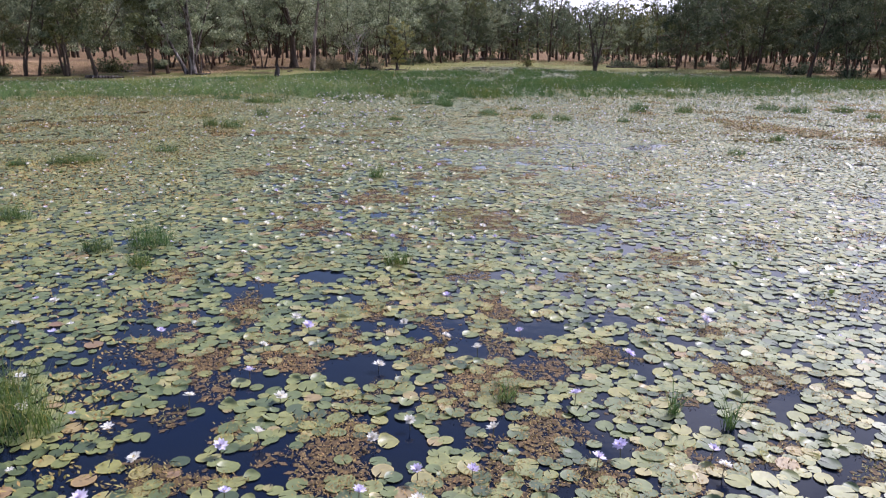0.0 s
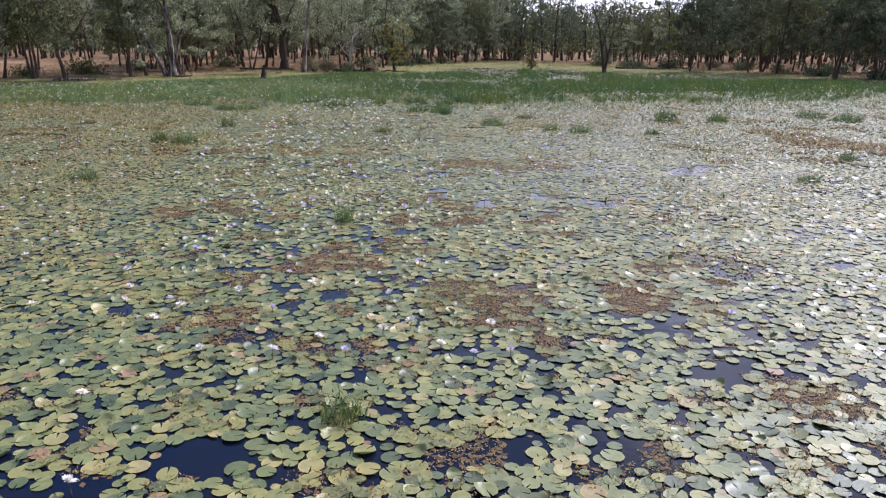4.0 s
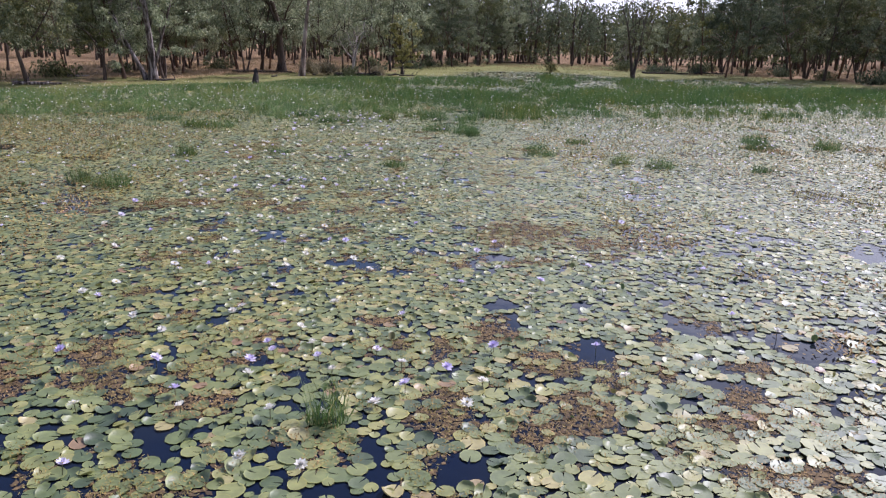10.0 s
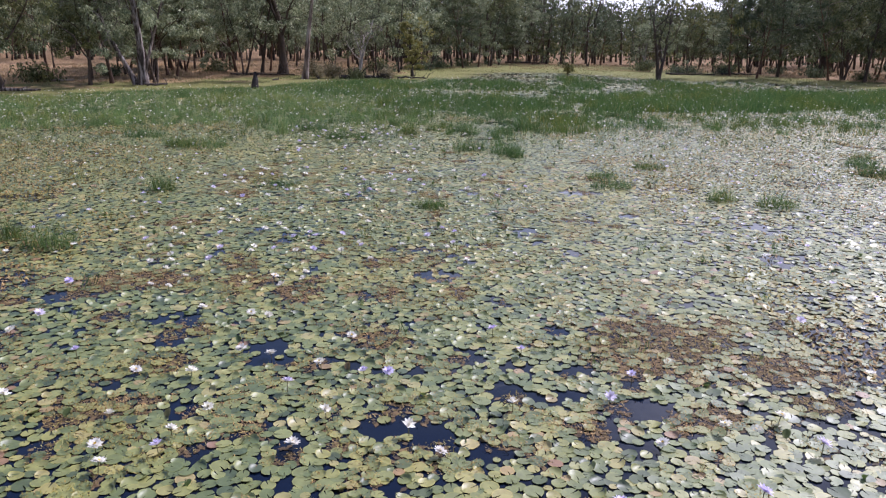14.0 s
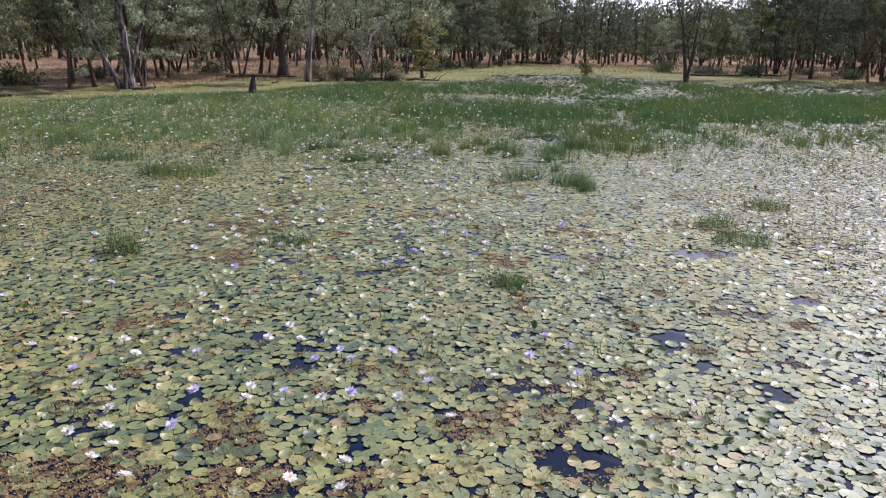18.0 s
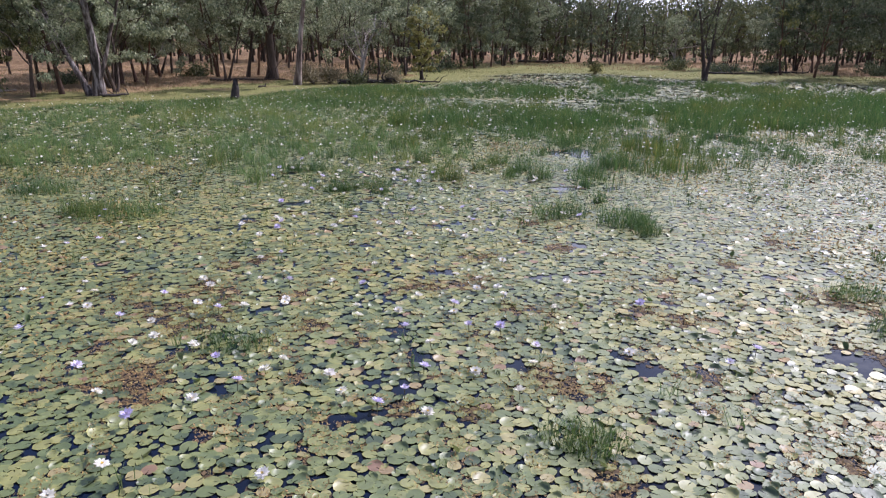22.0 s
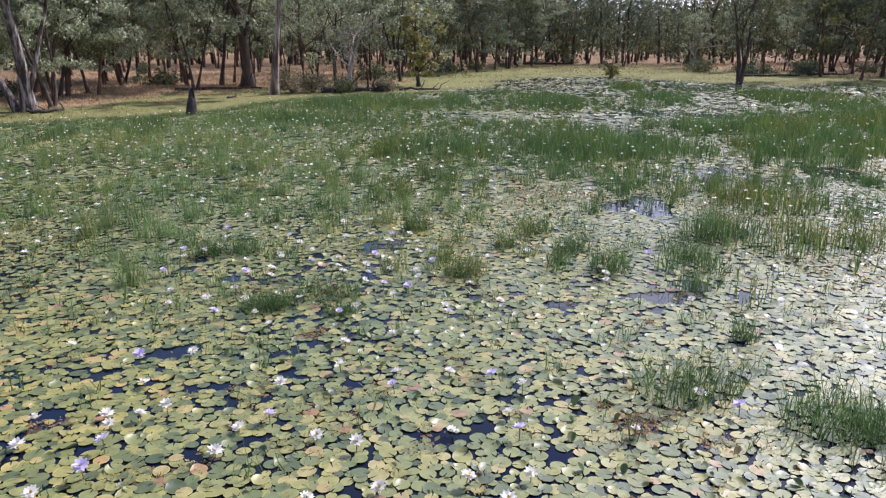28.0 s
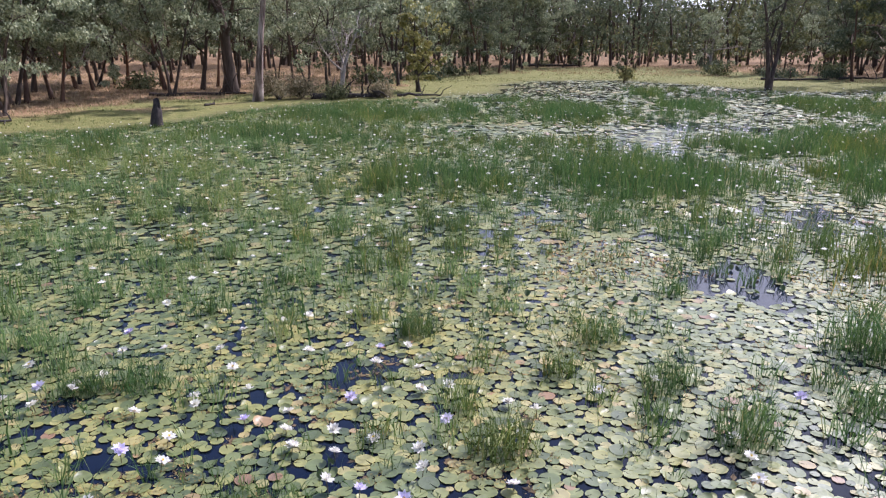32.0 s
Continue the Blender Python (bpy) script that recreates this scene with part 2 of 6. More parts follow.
# ---- helpers for meshes ----
def mesh_of(name, verts, faces, mat, smooth=False):
    """A mesh from an array of corners and a list of arrays of faces, each with one number of corners."""
    me = bpy.data.meshes.new(name)
    faces = [np.asarray(f, np.int32) for f in faces if len(f)]
    verts = np.asarray(verts, np.float32)
    sizes = np.concatenate([np.full(len(f), f.shape[1], np.int32) for f in faces])
    loops = np.concatenate([f.ravel() for f in faces])
    me.vertices.add(len(verts))
    me.vertices.foreach_set("co", verts.ravel())
    me.loops.add(len(loops))
    me.loops.foreach_set("vertex_index", loops)
    me.polygons.add(len(sizes))
    starts = np.concatenate([[0], np.cumsum(sizes)[:-1]]).astype(np.int32)
    me.polygons.foreach_set("loop_start", starts)
    if smooth:
        me.polygons.foreach_set("use_smooth", np.ones(len(sizes), bool))
    me.update(calc_edges=True)
    me.validate()
    me.materials.append(mat)
    return me


def part(name, me, parent, label="", m=None):
    ob = new(name, me)
    ob.parent = parent
    if m is not None:
        ob.matrix_basis = m
    return tagged(ob, label) if label else ob


def root(name, m, label, category, group="", kind=""):
    ob = new(name)
    ob.empty_display_size = 0.2
    ob.matrix_basis = m
    return tagged(ob, label, category, group, kind)


TABLE = np.random.default_rng(3).random((256, 256))


def field(x, y, size, seed=0):
    """Smooth value noise from 0 to 1 over the plan, with lumps about that many metres across."""
    u, v = np.asarray(x) / size + seed * 17.31, np.asarray(y) / size + seed * 9.77
    i, j = np.floor(u).astype(int), np.floor(v).astype(int)
    a, b = u - i, v - j
    a, b = a * a * (3 - 2 * a), b * b * (3 - 2 * b)
    t = lambda p, q: TABLE[p % 256, q % 256]
    return (t(i, j) * (1 - a) + t(i + 1, j) * a) * (1 - b) + (t(i, j + 1) * (1 - a) + t(i + 1, j + 1) * a) * b


def rough_field(x, y, size, seed=0):
    return 0.6 * field(x, y, size, seed) + 0.28 * field(x, y, size * 0.45, seed + 1) + 0.12 * field(x, y, size * 0.2, seed + 2)


# ---- plan of the pond ----
SHORE = [(-75, -42), (75, -42), (66, 25), (54, 50), (47, 62), (42, 72), (38, 81), (34, 84.3), (29.5, 85.2), (27, 89), (26.5, 93), (25, 97.5), (21, 101), (16, 101),
         (13, 96), (11, 89), (6.5, 84.5), (0.5, 82), (-3, 79.5), (-5, 76.5), (-6.5, 72.5), (-9, 70.6), (-13, 69.5), (-18, 64.5), (-26, 61.5),
         (-45, 52), (-75, 36)]


def from_shore(x, y):
    """Metres from the water's edge, over zero on land."""
    x, y = np.asarray(x, float), np.asarray(y, float)
    best, inside = np.full(x.shape, 1e9), np.zeros(x.shape, bool)
    for (ax, ay), (bx, by) in zip(SHORE, SHORE[1:] + SHORE[:1]):
        dx, dy = bx - ax, by - ay
        t = np.clip(((x - ax) * dx + (y - ay) * dy) / (dx * dx + dy * dy), 0, 1)
        best = np.minimum(best, np.hypot(x - ax - t * dx, y - ay - t * dy))
        if dy:
            inside ^= ((ay > y) != (by > y)) & (x < (bx - ax) * (y - ay) / dy + ax)
    return np.where(inside, -best, best) + 1.6 * (field(x, y, 3.0, 5) - 0.5)


def land(x, y):
    """The ground's height."""
    d = from_shore(x, y)
    up = 0.03 + 0.2 * (1 - np.exp(-np.maximum(d, 0) / 9)) + 0.08 * (rough_field(x, y, 4.0, 8) - 0.5) * np.clip(d / 3, 0, 1)
    return np.where(d > 0, up, 0.03 - 0.45 * (1 - np.exp(np.minimum(d, 0) / 1.5)))


def ground_z(x, y):
    return float(land(np.array([x]), np.array([y]))[0])


def build_ground():
    away = np.array([8, 20, 45, 90, 180, 350, 700, 1500, 3000])
    xs = np.concatenate([-80 - away[::-1], np.arange(-80, 100.1, 1.0), 100 + away])
    ys = np.concatenate([-50 - away[::-1], np.arange(-50, 150.1, 1.0), 150 + away])
    gx, gy = np.meshgrid(xs, ys)
    v = np.stack([gx.ravel(), gy.ravel(), land(gx.ravel(), gy.ravel())], 1)
    n = len(xs)
    k = (np.arange(len(ys) - 1)[:, None] * n + np.arange(n - 1)[None]).ravel()
    me = mesh_of("ground", v, [np.stack([k, k + 1, k + n + 1, k + n], 1)], SOIL, True)
    me.attributes.new("from_water", "FLOAT", "POINT").data.foreach_set("value", from_shore(v[:, 0], v[:, 1]).astype(np.float32))
    turf = from_shore(v[:, 0], v[:, 1]) - 17 * np.interp(v[:, 0], [5, 14, 36, 46], [0, 1, 1, 0]) * (v[:, 1] > 60)
    me.attributes.new("turf", "FLOAT", "POINT").data.foreach_set("value", turf.astype(np.float32))
    tagged(new("ground", me), "grassy pond bank and dry straw-coloured woodland floor", "ground", kind="structure")
    c = np.array([(-80, -48, 0), (80, -48, 0), (80, 112, 0), (-80, 112, 0)], float)
    tagged(new("water", mesh_of("water", c, [[(0, 1, 2, 3)]], WATER)), "still dark blue pond water reflecting the sky", "water", kind="structure")


build_ground()


# ---- what grows in the water ----
def way_x(y):
    """The line along which the water is crossed."""
    return np.interp(y, [0, 6, 14, 19, 23, 28, 34, 42], [-1.5, -0.7, -0.3, -0.7, -1.2, -1.0, 0.0, 0.5])


def in_sight(x, y, slack=1.5):
    return (x > -1.5 - (y - 1.5) * 0.52 - slack) & (x < -1.5 + (y - 1.5) * 0.86 + slack) & (y > 4.5)


REEDY_FRONT_X = [-60, -25, -12, -8, -4.8, -1.4, 1.8, 5.1, 7.5, 10.4, 14, 20, 30, 45]
REEDY_FRONT_Y = [40, 46, 49, 48, 47.5, 47, 46, 46.5, 47, 47, 47, 48, 50, 48]


# thick beds of reeds: place, half width, half depth, thickness
BEDS = [(7.7, 57.7, 2.9, 2.9, 1.0), (3.7, 57.7, 0.8, 1.9, 0.9), (2.0, 58.5, 1.1, 1.9, 0.9), (-7.9, 67.3, 1.5, 1.1, 0.9), (-2.2, 68.1, 2.9, 2.6, 0.7), (1.4, 74.4, 3.8, 2.4, 0.9),
        (15.1, 60.6, 1.0, 1.5, 0.7), (10.5, 73.8, 1.8, 3.0, 1.0), (6.1, 75.3, 0.7, 2.5, 0.9), (19.1, 84.3, 0.8, 2.0, 0.9), (17.9, 76.0, 1.5, 2.4, 0.7), (24.2, 74.8, 1.6, 3.0, 0.9)]
BEDS += [(25.3, 71.6, 1.1, 2.7, 0.9), (7.3, 64.0, 2.5, 1.4, 0.35), (6.1, 47.2, 0.4, 1.0, 0.9), (7.6, 47.4, 0.3, 0.6, 0.9), (8.1, 51.3, 0.4, 1.0, 0.7), (9.0, 50.6, 0.4, 2.2, 0.5),
         (7.2, 53.0, 1.3, 1.7, 0.4), (-3.9, 49.8, 0.25, 0.7, 1.0), (-3.9, 48.2, 0.3, 0.5, 0.8), (0.9, 51.0, 0.5, 0.5, 0.6), (7.1, 46.8, 1.6, 1.0, 0.75), (8.3, 49.8, 1.5, 1.5, 0.7), (-9.9, 63.4, 0.5, 1.7, 0.7), (-7.1, 64.5, 0.6, 1.7, 0.8)]


def reed_beds(x, y):
    """How thick the beds of reeds are, from 0 to 1."""
    ragged = 1.1 * (rough_field(x, y, 1.3, 13) - 0.5) + 0.5 * (field(x, y, 0.35, 17) - 0.5)
    best = np.zeros(np.shape(x))
    for cx, cy, a, b, thick in BEDS:
        best = np.maximum(best, thick * np.clip((1.15 - np.hypot((x - cx) / a, (y - cy) / b) + ragged) * 2.0, 0, 1))
    into = y - np.interp(x, REEDY_FRONT_X, REEDY_FRONT_Y)
    band = np.interp(into, [3, 7, 16, 21], [0, 0.9, 0.95, 0.1]) * np.clip((x - 10.5) / 2, 0, 1)
    shore = np.clip(1 - np.abs(from_shore(x, y) + 0.9) / 1.3, 0, 1) * np.clip((6 - x) / 2, 0, 1)
    return np.maximum(np.maximum(best, np.clip((band - 0.55 + 1.2 * ragged) * 2.0, 0, 1)), np.clip((shore - 0.3 + 1.2 * ragged) * 2.0, 0, 1) * 0.8)


def reediness(x, y):
    """How many tufts of reeds stand, from 0 to 1."""
    into = y - np.interp(x, REEDY_FRONT_X, REEDY_FRONT_Y)
    left = np.clip(1 - (x - 3) / 5, 0, 1)
    field_of_tufts = np.interp(into, [-2, 1, 5, 30], [0, 0.35, 0.6, 0.7]) * left + np.interp(into, [-1, 2, 18, 24], [0, 0.45, 0.42, 0.12]) * (1 - left)
    lumps = rough_field(x, y, 2.6, 11)
    some = np.clip((field_of_tufts - 0.1 + 1.9 * (lumps - 0.5)) * 1.5, 0, 1)
    return np.maximum(some, reed_beds(x, y)) * (from_shore(x, y) < 0.2) * (into > -2)


# open water and weed mats along the way, stretch by stretch: place and half sizes
OPEN_1 = [(-2.78, 11.14, 0.23, 0.23), (-1.86, 12.03, 0.21, 0.27), (-1.19, 11.08, 0.15, 0.17), (-0.95, 10, 0.31, 0.23), (-4.23, 9.31, 0.36, 0.32),
    (-3.51, 9.22, 0.27, 0.31), (-1.22, 8.66, 0.33, 0.28), (-2.42, 8.54, 0.26, 0.2), (-2.88, 8.29, 0.3, 0.18), (-3.26, 7.89, 0.28, 0.17), (-2.67, 7.66,
    0.18, 0.21), (-3.13, 7.34, 0.33, 0.14), (-1.9, 7.19, 0.38, 0.12), (-2.57, 7.01, 0.16, 0.13), (-1.01, 7.46, 0.13, 0.15), (-0.45, 9.5, 0.17, 0.17),
    (-3.5, 10.03, 0.2, 0.18), (0.83, 9.7, 0.21, 0.19), (-0.15, 9.29, 0.2, 0.33), (0.6, 8.59, 0.24, 0.25), (-0.3, 7.12, 0.17, 0.12), (1.9, 9.86, 0.25,
    0.18), (1.63, 8.61, 0.16, 0.23), (0.72, 6.95, 0.22, 0.28)]
OPEN_2 = [(0.29, 6.41, 0.13, 0.16), (2.17, 6.1, 0.13, 0.17), (1.89, 7.42, 0.19, 0.24), (2.74, 6.34, 0.19, 0.19), (0.5, 11.77, 0.25, 0.25), (1.89,
    11.61, 0.17, 0.21), (3.16, 6.84, 0.13, 0.17), (3.37, 13.01, 0.29, 0.26), (-1.44, 17.42, 0.13, 0.18), (-1.99, 17.16, 0.45, 0.12), (-1.38, 16.3,
    0.18, 0.21), (-0.66, 15.88, 0.2, 0.23), (-1.23, 15.52, 0.16, 0.23), (-1.74, 14.5, 0.25, 0.18), (0.46, 16.24, 0.21, 0.22), (0.06, 16.51, 0.19,
    0.15), (0.08, 15.87, 0.14, 0.12), (-3.3, 15.64, 0.13, 0.25), (-1.35, 14.54, 0.12, 0.12), (-0.77, 14, 0.13, 0.12), (1.14, 17.33, 0.17, 0.19),
    (1.64, 16.74, 0.3, 0.12), (1.92, 15.87, 0.21, 0.21), (2.04, 15.46, 0.14, 0.12)]
OPEN_3 = [(2.08, 15.15, 0.12, 0.12), (2.9, 14.67, 0.21, 0.17), (3.24, 14.28, 0.25, 0.26), (4.43, 15, 0.14, 0.12), (0.69, 13.82, 0.26, 0.12), (1.43,
    13.74, 0.13, 0.12), (2.29, 14.03, 0.12, 0.18), (4.31, 14.35, 0.13, 0.12), (3.26, 15.51, 0.24, 0.21), (-1.55, 26.84, 0.22, 0.19), (-2.87, 22.31,
    0.16, 0.13), (-3.13, 21.62, 0.15, 0.22), (-3.76, 23.12, 0.12, 0.16), (-2.63, 23.74, 0.29, 0.12), (-1.47, 23.74, 0.2, 0.12), (-1, 23.57, 0.13,
    0.12), (-1.85, 22.6, 0.14, 0.14), (-1.68, 22.94, 0.12, 0.15), (-0.46, 21.62, 0.12, 0.14), (-0.48, 24.99, 0.15, 0.29), (0.48, 24.36, 0.18, 0.16),
    (-0.4, 23.93, 0.12, 0.14), (-2.21, 21.38, 0.12, 0.25), (1.42, 24.62, 0.23, 0.17)]
OPEN_4 = [(1.3, 25.35, 0.25, 0.13), (1.61, 22.81, 0.26, 0.16), (1.7, 22.43, 0.15, 0.18), (2.34, 21.31, 0.27, 0.23), (3.94, 21.69, 0.18, 0.14), (4.52,
    21.64, 0.18, 0.12), (3.69, 21.91, 0.15, 0.18), (2.7, 22.72, 0.19, 0.12), (4.72, 21.32, 0.14, 0.21), (3.4, 20.3, 0.14, 0.19), (-4.39, 28.79, 0.26,
    0.23), (-3.61, 27.97, 0.21, 0.15), (-2.76, 27.84, 0.38, 0.17), (-2.74, 27.26, 0.19, 0.25), (-1.49, 26.48, 0.27, 0.17), (-2.25, 25.38, 0.15, 0.2),
    (-3.08, 26.06, 0.22, 0.16), (-2.02, 24.71, 0.12, 0.13), (-1.2, 24.7, 0.14, 0.25), (-0.26, 25.18, 0.15, 0.19), (-0.51, 28.5, 0.15, 0.16), (-0.74,
    27.08, 0.13, 0.12), (-0.18, 24.73, 0.14, 0.21), (1.08, 26.09, 0.17, 0.13)]
OPEN_5 = [(1.67, 25.88, 0.2, 0.12), (2.04, 25.01, 0.3, 0.2), (3.5, 26.43, 0.22, 0.19), (3.06, 26.89, 0.2, 0.16), (0.84, 25.42, 0.21, 0.21), (0.6,
    29.12, 0.24, 0.14), (1.76, 26.96, 0.16, 0.12), (2.19, 25.56, 0.16, 0.14), (1.82, 24.38, 0.23, 0.12), (0.57, 26.24, 0.18, 0.13), (0.1, 24.72, 0.12,
    0.25), (-0.39, 35.11, 0.16, 0.18), (-1.05, 34.51, 0.12, 0.13), (-2.23, 34.41, 0.12, 0.13), (-3.51, 33.01, 0.22, 0.12), (-2.26, 32.24, 0.14, 0.12),
    (-2.33, 31.93, 0.12, 0.12), (-1.57, 32.1, 0.12, 0.12), (-1.4, 31.76, 0.12, 0.15), (-1.81, 31.41, 0.12, 0.16), (-2.78, 30.8, 0.12, 0.14), (-2.41,
    30.51, 0.12, 0.12), (0.47, 30.66, 0.22, 0.12), (0.04, 30.76, 0.12, 0.12)]
OPEN_6 = [(0.75, 30.58, 0.12, 0.12), (2.4, 31.6, 0.15, 0.21), (2.68, 31.91, 0.15, 0.12), (2.52, 30.94, 0.16, 0.15), (3.98, 32.3, 0.16, 0.18), (4.94,
    35.06, 0.22, 0.18), (2.14, 35.19, 0.21, 0.14), (3.52, 30.88, 0.12, 0.16), (0.9, 30.3, 0.14, 0.12), (-0.34, 30.27, 0.12, 0.12), (0.92, 29.97, 0.13,
    0.12), (-0.82, 40.39, 0.12, 0.22), (-1.94, 37.55, 0.13, 0.16), (-0.31, 36.61, 0.17, 0.2), (-0.16, 35.86, 0.16, 0.22), (-2.78, 36.21, 0.13, 0.15),
    (-2.19, 35.27, 0.12, 0.12), (-0.83, 34.62, 0.27, 0.12), (0.34, 38.74, 0.18, 0.15), (2.91, 39.91, 0.13, 0.22), (2.21, 38.28, 0.22, 0.15), (1.88,
    37.55, 0.13, 0.13), (2.5, 36.58, 0.15, 0.22), (0.81, 35.47, 0.15, 0.15)]
OPEN_7 = [(1.95, 35.48, 0.12, 0.22), (2.68, 34.98, 0.15, 0.25), (2.84, 34.44, 0.13, 0.18), (3.17, 37.04, 0.12, 0.17), (-0.72, 43.51, 0.25, 0.12),
    (-1.71, 43.77, 0.31, 0.15), (-2.08, 43.57, 0.21, 0.16), (-2.58, 43.23, 0.2, 0.18), (-2.69, 42.36, 0.2, 0.29), (-2.13, 42.84, 0.22, 0.13), (-1.16,
    41.43, 0.21, 0.12), (-0.62, 42.93, 0.14, 0.17), (-1.26, 42.71, 0.12, 0.12), (-0.83, 41.69, 0.14, 0.12), (0.11, 42.63, 0.28, 0.22), (0.56, 41.58,
    0.19, 0.19), (-0.89, 44.11, 0.13, 0.12), (-2.2, 41.72, 0.12, 0.12), (-1.9, 41.76, 0.12, 0.12), (0.94, 41.25, 0.14, 0.12), (1.1, 41.6, 0.17, 0.15),
    (2.36, 42.63, 0.14, 0.2), (2.53, 42.27, 0.12, 0.13), (1.32, 43.41, 0.12, 0.12)]
OPEN_8 = [(1.7, 41.06, 0.14, 0.12), (2.61, 44.53, 0.18, 0.16), (4.39, 44.59, 0.26, 0.14), (3.74, 44.16, 0.21, 0.12), (-2.24, 47.3, 0.24, 0.22),
    (-1.62, 46.24, 0.21, 0.21), (-1.22, 46.06, 0.14, 0.13), (0.59, 47.91, 0.21, 0.15), (0.35, 47.28, 0.2, 0.12), (0.88, 47.72, 0.12, 0.17), (0.4,
    46.65, 0.12, 0.12), (-0.35, 47.14, 0.12, 0.12), (-0.11, 46.78, 0.15, 0.13), (-2.4, 46.81, 0.12, 0.16), (-0.74, 46.66, 0.12, 0.12), (0.3, 46.05,
    0.12, 0.17), (0.08, 45.83, 0.12, 0.12), (1.75, 45.36, 0.13, 0.12), (3.26, 46.18, 0.15, 0.13), (2.73, 46.63, 0.13, 0.12), (4.4, 45.45, 0.12, 0.14),
    (6.24, 50.59, 0.26, 0.23), (4.13, 45.01, 0.12, 0.12), (3.24, 45.14, 0.12, 0.12)]
OPEN_9 = [(2.53, 45.9, 0.12, 0.12), (4.45, 45.12, 0.12, 0.13), (5.6, 49.8, 0.8, 0.7), (9.5, 53.4, 0.4, 0.7), (9.9, 52.8, 0.3, 2.7), (0.5, 47.6, 0.4, 0.4), (5.1, 44.4, 0.4, 0.3),
    (13.4, 68.1, 1.9, 2.4), (15.8, 66.7, 0.9, 2.0), (17.5, 96.5, 2.6, 1.6), (24.5, 93.0, 1.5, 1.5)]
OPEN_10 = [(6.2, 49.9, 0.65, 0.74), (8.9, 53.0, 0.55, 1.21), (8.3, 50.6, 0.28, 0.86), (4.7, 44.9, 0.35, 0.43), (2.7, 44.5, 0.3, 0.2), (0.8, 47.9, 0.21, 0.17),
    (-1.7, 46.3, 0.17, 0.12), (2.2, 45.0, 0.14, 0.13), (1.4, 44.3, 0.13, 0.11), (0.6, 29.3, 0.26, 0.21), (2.5, 31.7, 0.23, 0.21),
    (4.6, 35.1, 0.52, 0.39), (-0.4, 35.1, 0.11, 0.21), (-1.7, 31.8, 0.16, 0.15)]
OPEN_11 = [(3.0, 30.2, 0.17, 0.17), (0.5, 38.7, 0.24, 0.18), (2.0, 38.4, 0.3, 0.12), (-0.6, 40.3, 0.23, 0.13), (-1.2, 41.4, 0.22, 0.11),
    (0.8, 41.5, 0.34, 0.16), (3.0, 39.8, 0.32, 0.18), (-1.9, 43.7, 0.53, 0.23), (0.1, 42.6, 0.33, 0.14), (-3.2, 39.9, 0.18, 0.11),
    (4.1, 44.6, 0.9, 0.32), (6.0, 49.4, 0.61, 1.34), (12.1, 52.6, 0.9, 2.31), (-1.9, 37.6, 0.1, 0.1)]
OPEN_12 = [(-2.5, 8.6, 0.48, 0.35), (-2.9, 7.9, 0.38, 0.28), (-1.8, 7.0, 0.48, 0.27), (-4.0, 9.3, 0.57, 0.24), (-1.3, 8.8, 0.34, 0.29), (-0.3, 7.3, 0.24, 0.26),
    (0.8, 9.7, 0.36, 0.28), (-0.3, 9.7, 0.32, 0.37), (0.1, 9.1, 0.3, 0.25), (-2.7, 11.4, 0.32, 0.37), (-1.7, 12.0, 0.26, 0.28), (3.3, 13.0, 0.4, 0.25),
    (0.4, 11.7, 0.35, 0.19), (1.7, 8.6, 0.2, 0.37), (0.7, 7.1, 0.23, 0.24), (2.8, 7.3, 0.28, 0.27), (0.7, 8.6, 0.25, 0.22), (-3.7, 10.2, 0.35, 0.19)]
OPEN_13 = [(-1.9, 19.7, 0.17, 0.26), (0.5, 19.1, 0.25, 0.17), (0.9, 18.5, 0.18, 0.15), (3.5, 20.2, 0.2, 0.24), (-2.9, 19.3, 0.16, 0.1),
    (-1.0, 19.5, 0.14, 0.19), (0.0, 17.9, 0.15, 0.21), (2.4, 21.2, 0.22, 0.39), (1.4, 22.1, 0.43, 0.16), (4.8, 21.1, 0.34, 0.3), (2.3, 17.9, 0.2, 0.17)]
OPEN = OPEN_12 + OPEN_13 + OPEN_10 + OPEN_11 + OPEN_1 + OPEN_2 + OPEN_3 + OPEN_4 + OPEN_5 + OPEN_6 + OPEN_7 + OPEN_8 + OPEN_9
MATS_1 = [(-3.96, 8.6, 0.36, 0.4), (-3.7, 7.89, 0.3, 0.28), (-2.91, 9.15, 0.3, 0.3), (-2.7, 10.5, 0.21, 0.36), (-1.94, 9.04, 0.24, 0.37), (-4.04,
    10.96, 0.29, 0.28), (-3.74, 9.72, 0.29, 0.17), (-1.38, 9.6, 0.15, 0.34), (-1.07, 10.51, 0.18, 0.31), (-0.58, 9.02, 0.19, 0.31), (-1.52, 7.32,
    0.27, 0.29), (-1.57, 6.72, 0.27, 0.24), (-3.65, 6.99, 0.22, 0.22), (-3.12, 6.92, 0.27, 0.21), (-3.96, 12.26, 0.33, 0.35), (-0.08, 8.26, 0.35,
    0.39), (0.25, 7.1, 0.25, 0.39), (-0.19, 6.71, 0.19, 0.21), (0.54, 6.46, 0.27, 0.24), (1.31, 8.8, 0.29, 0.31), (2.89, 8.03, 0.33, 0.29), (2.58,
    8.28, 0.18, 0.19), (2.96, 9.27, 0.21, 0.19), (0.54, 10.33, 0.18, 0.42)]
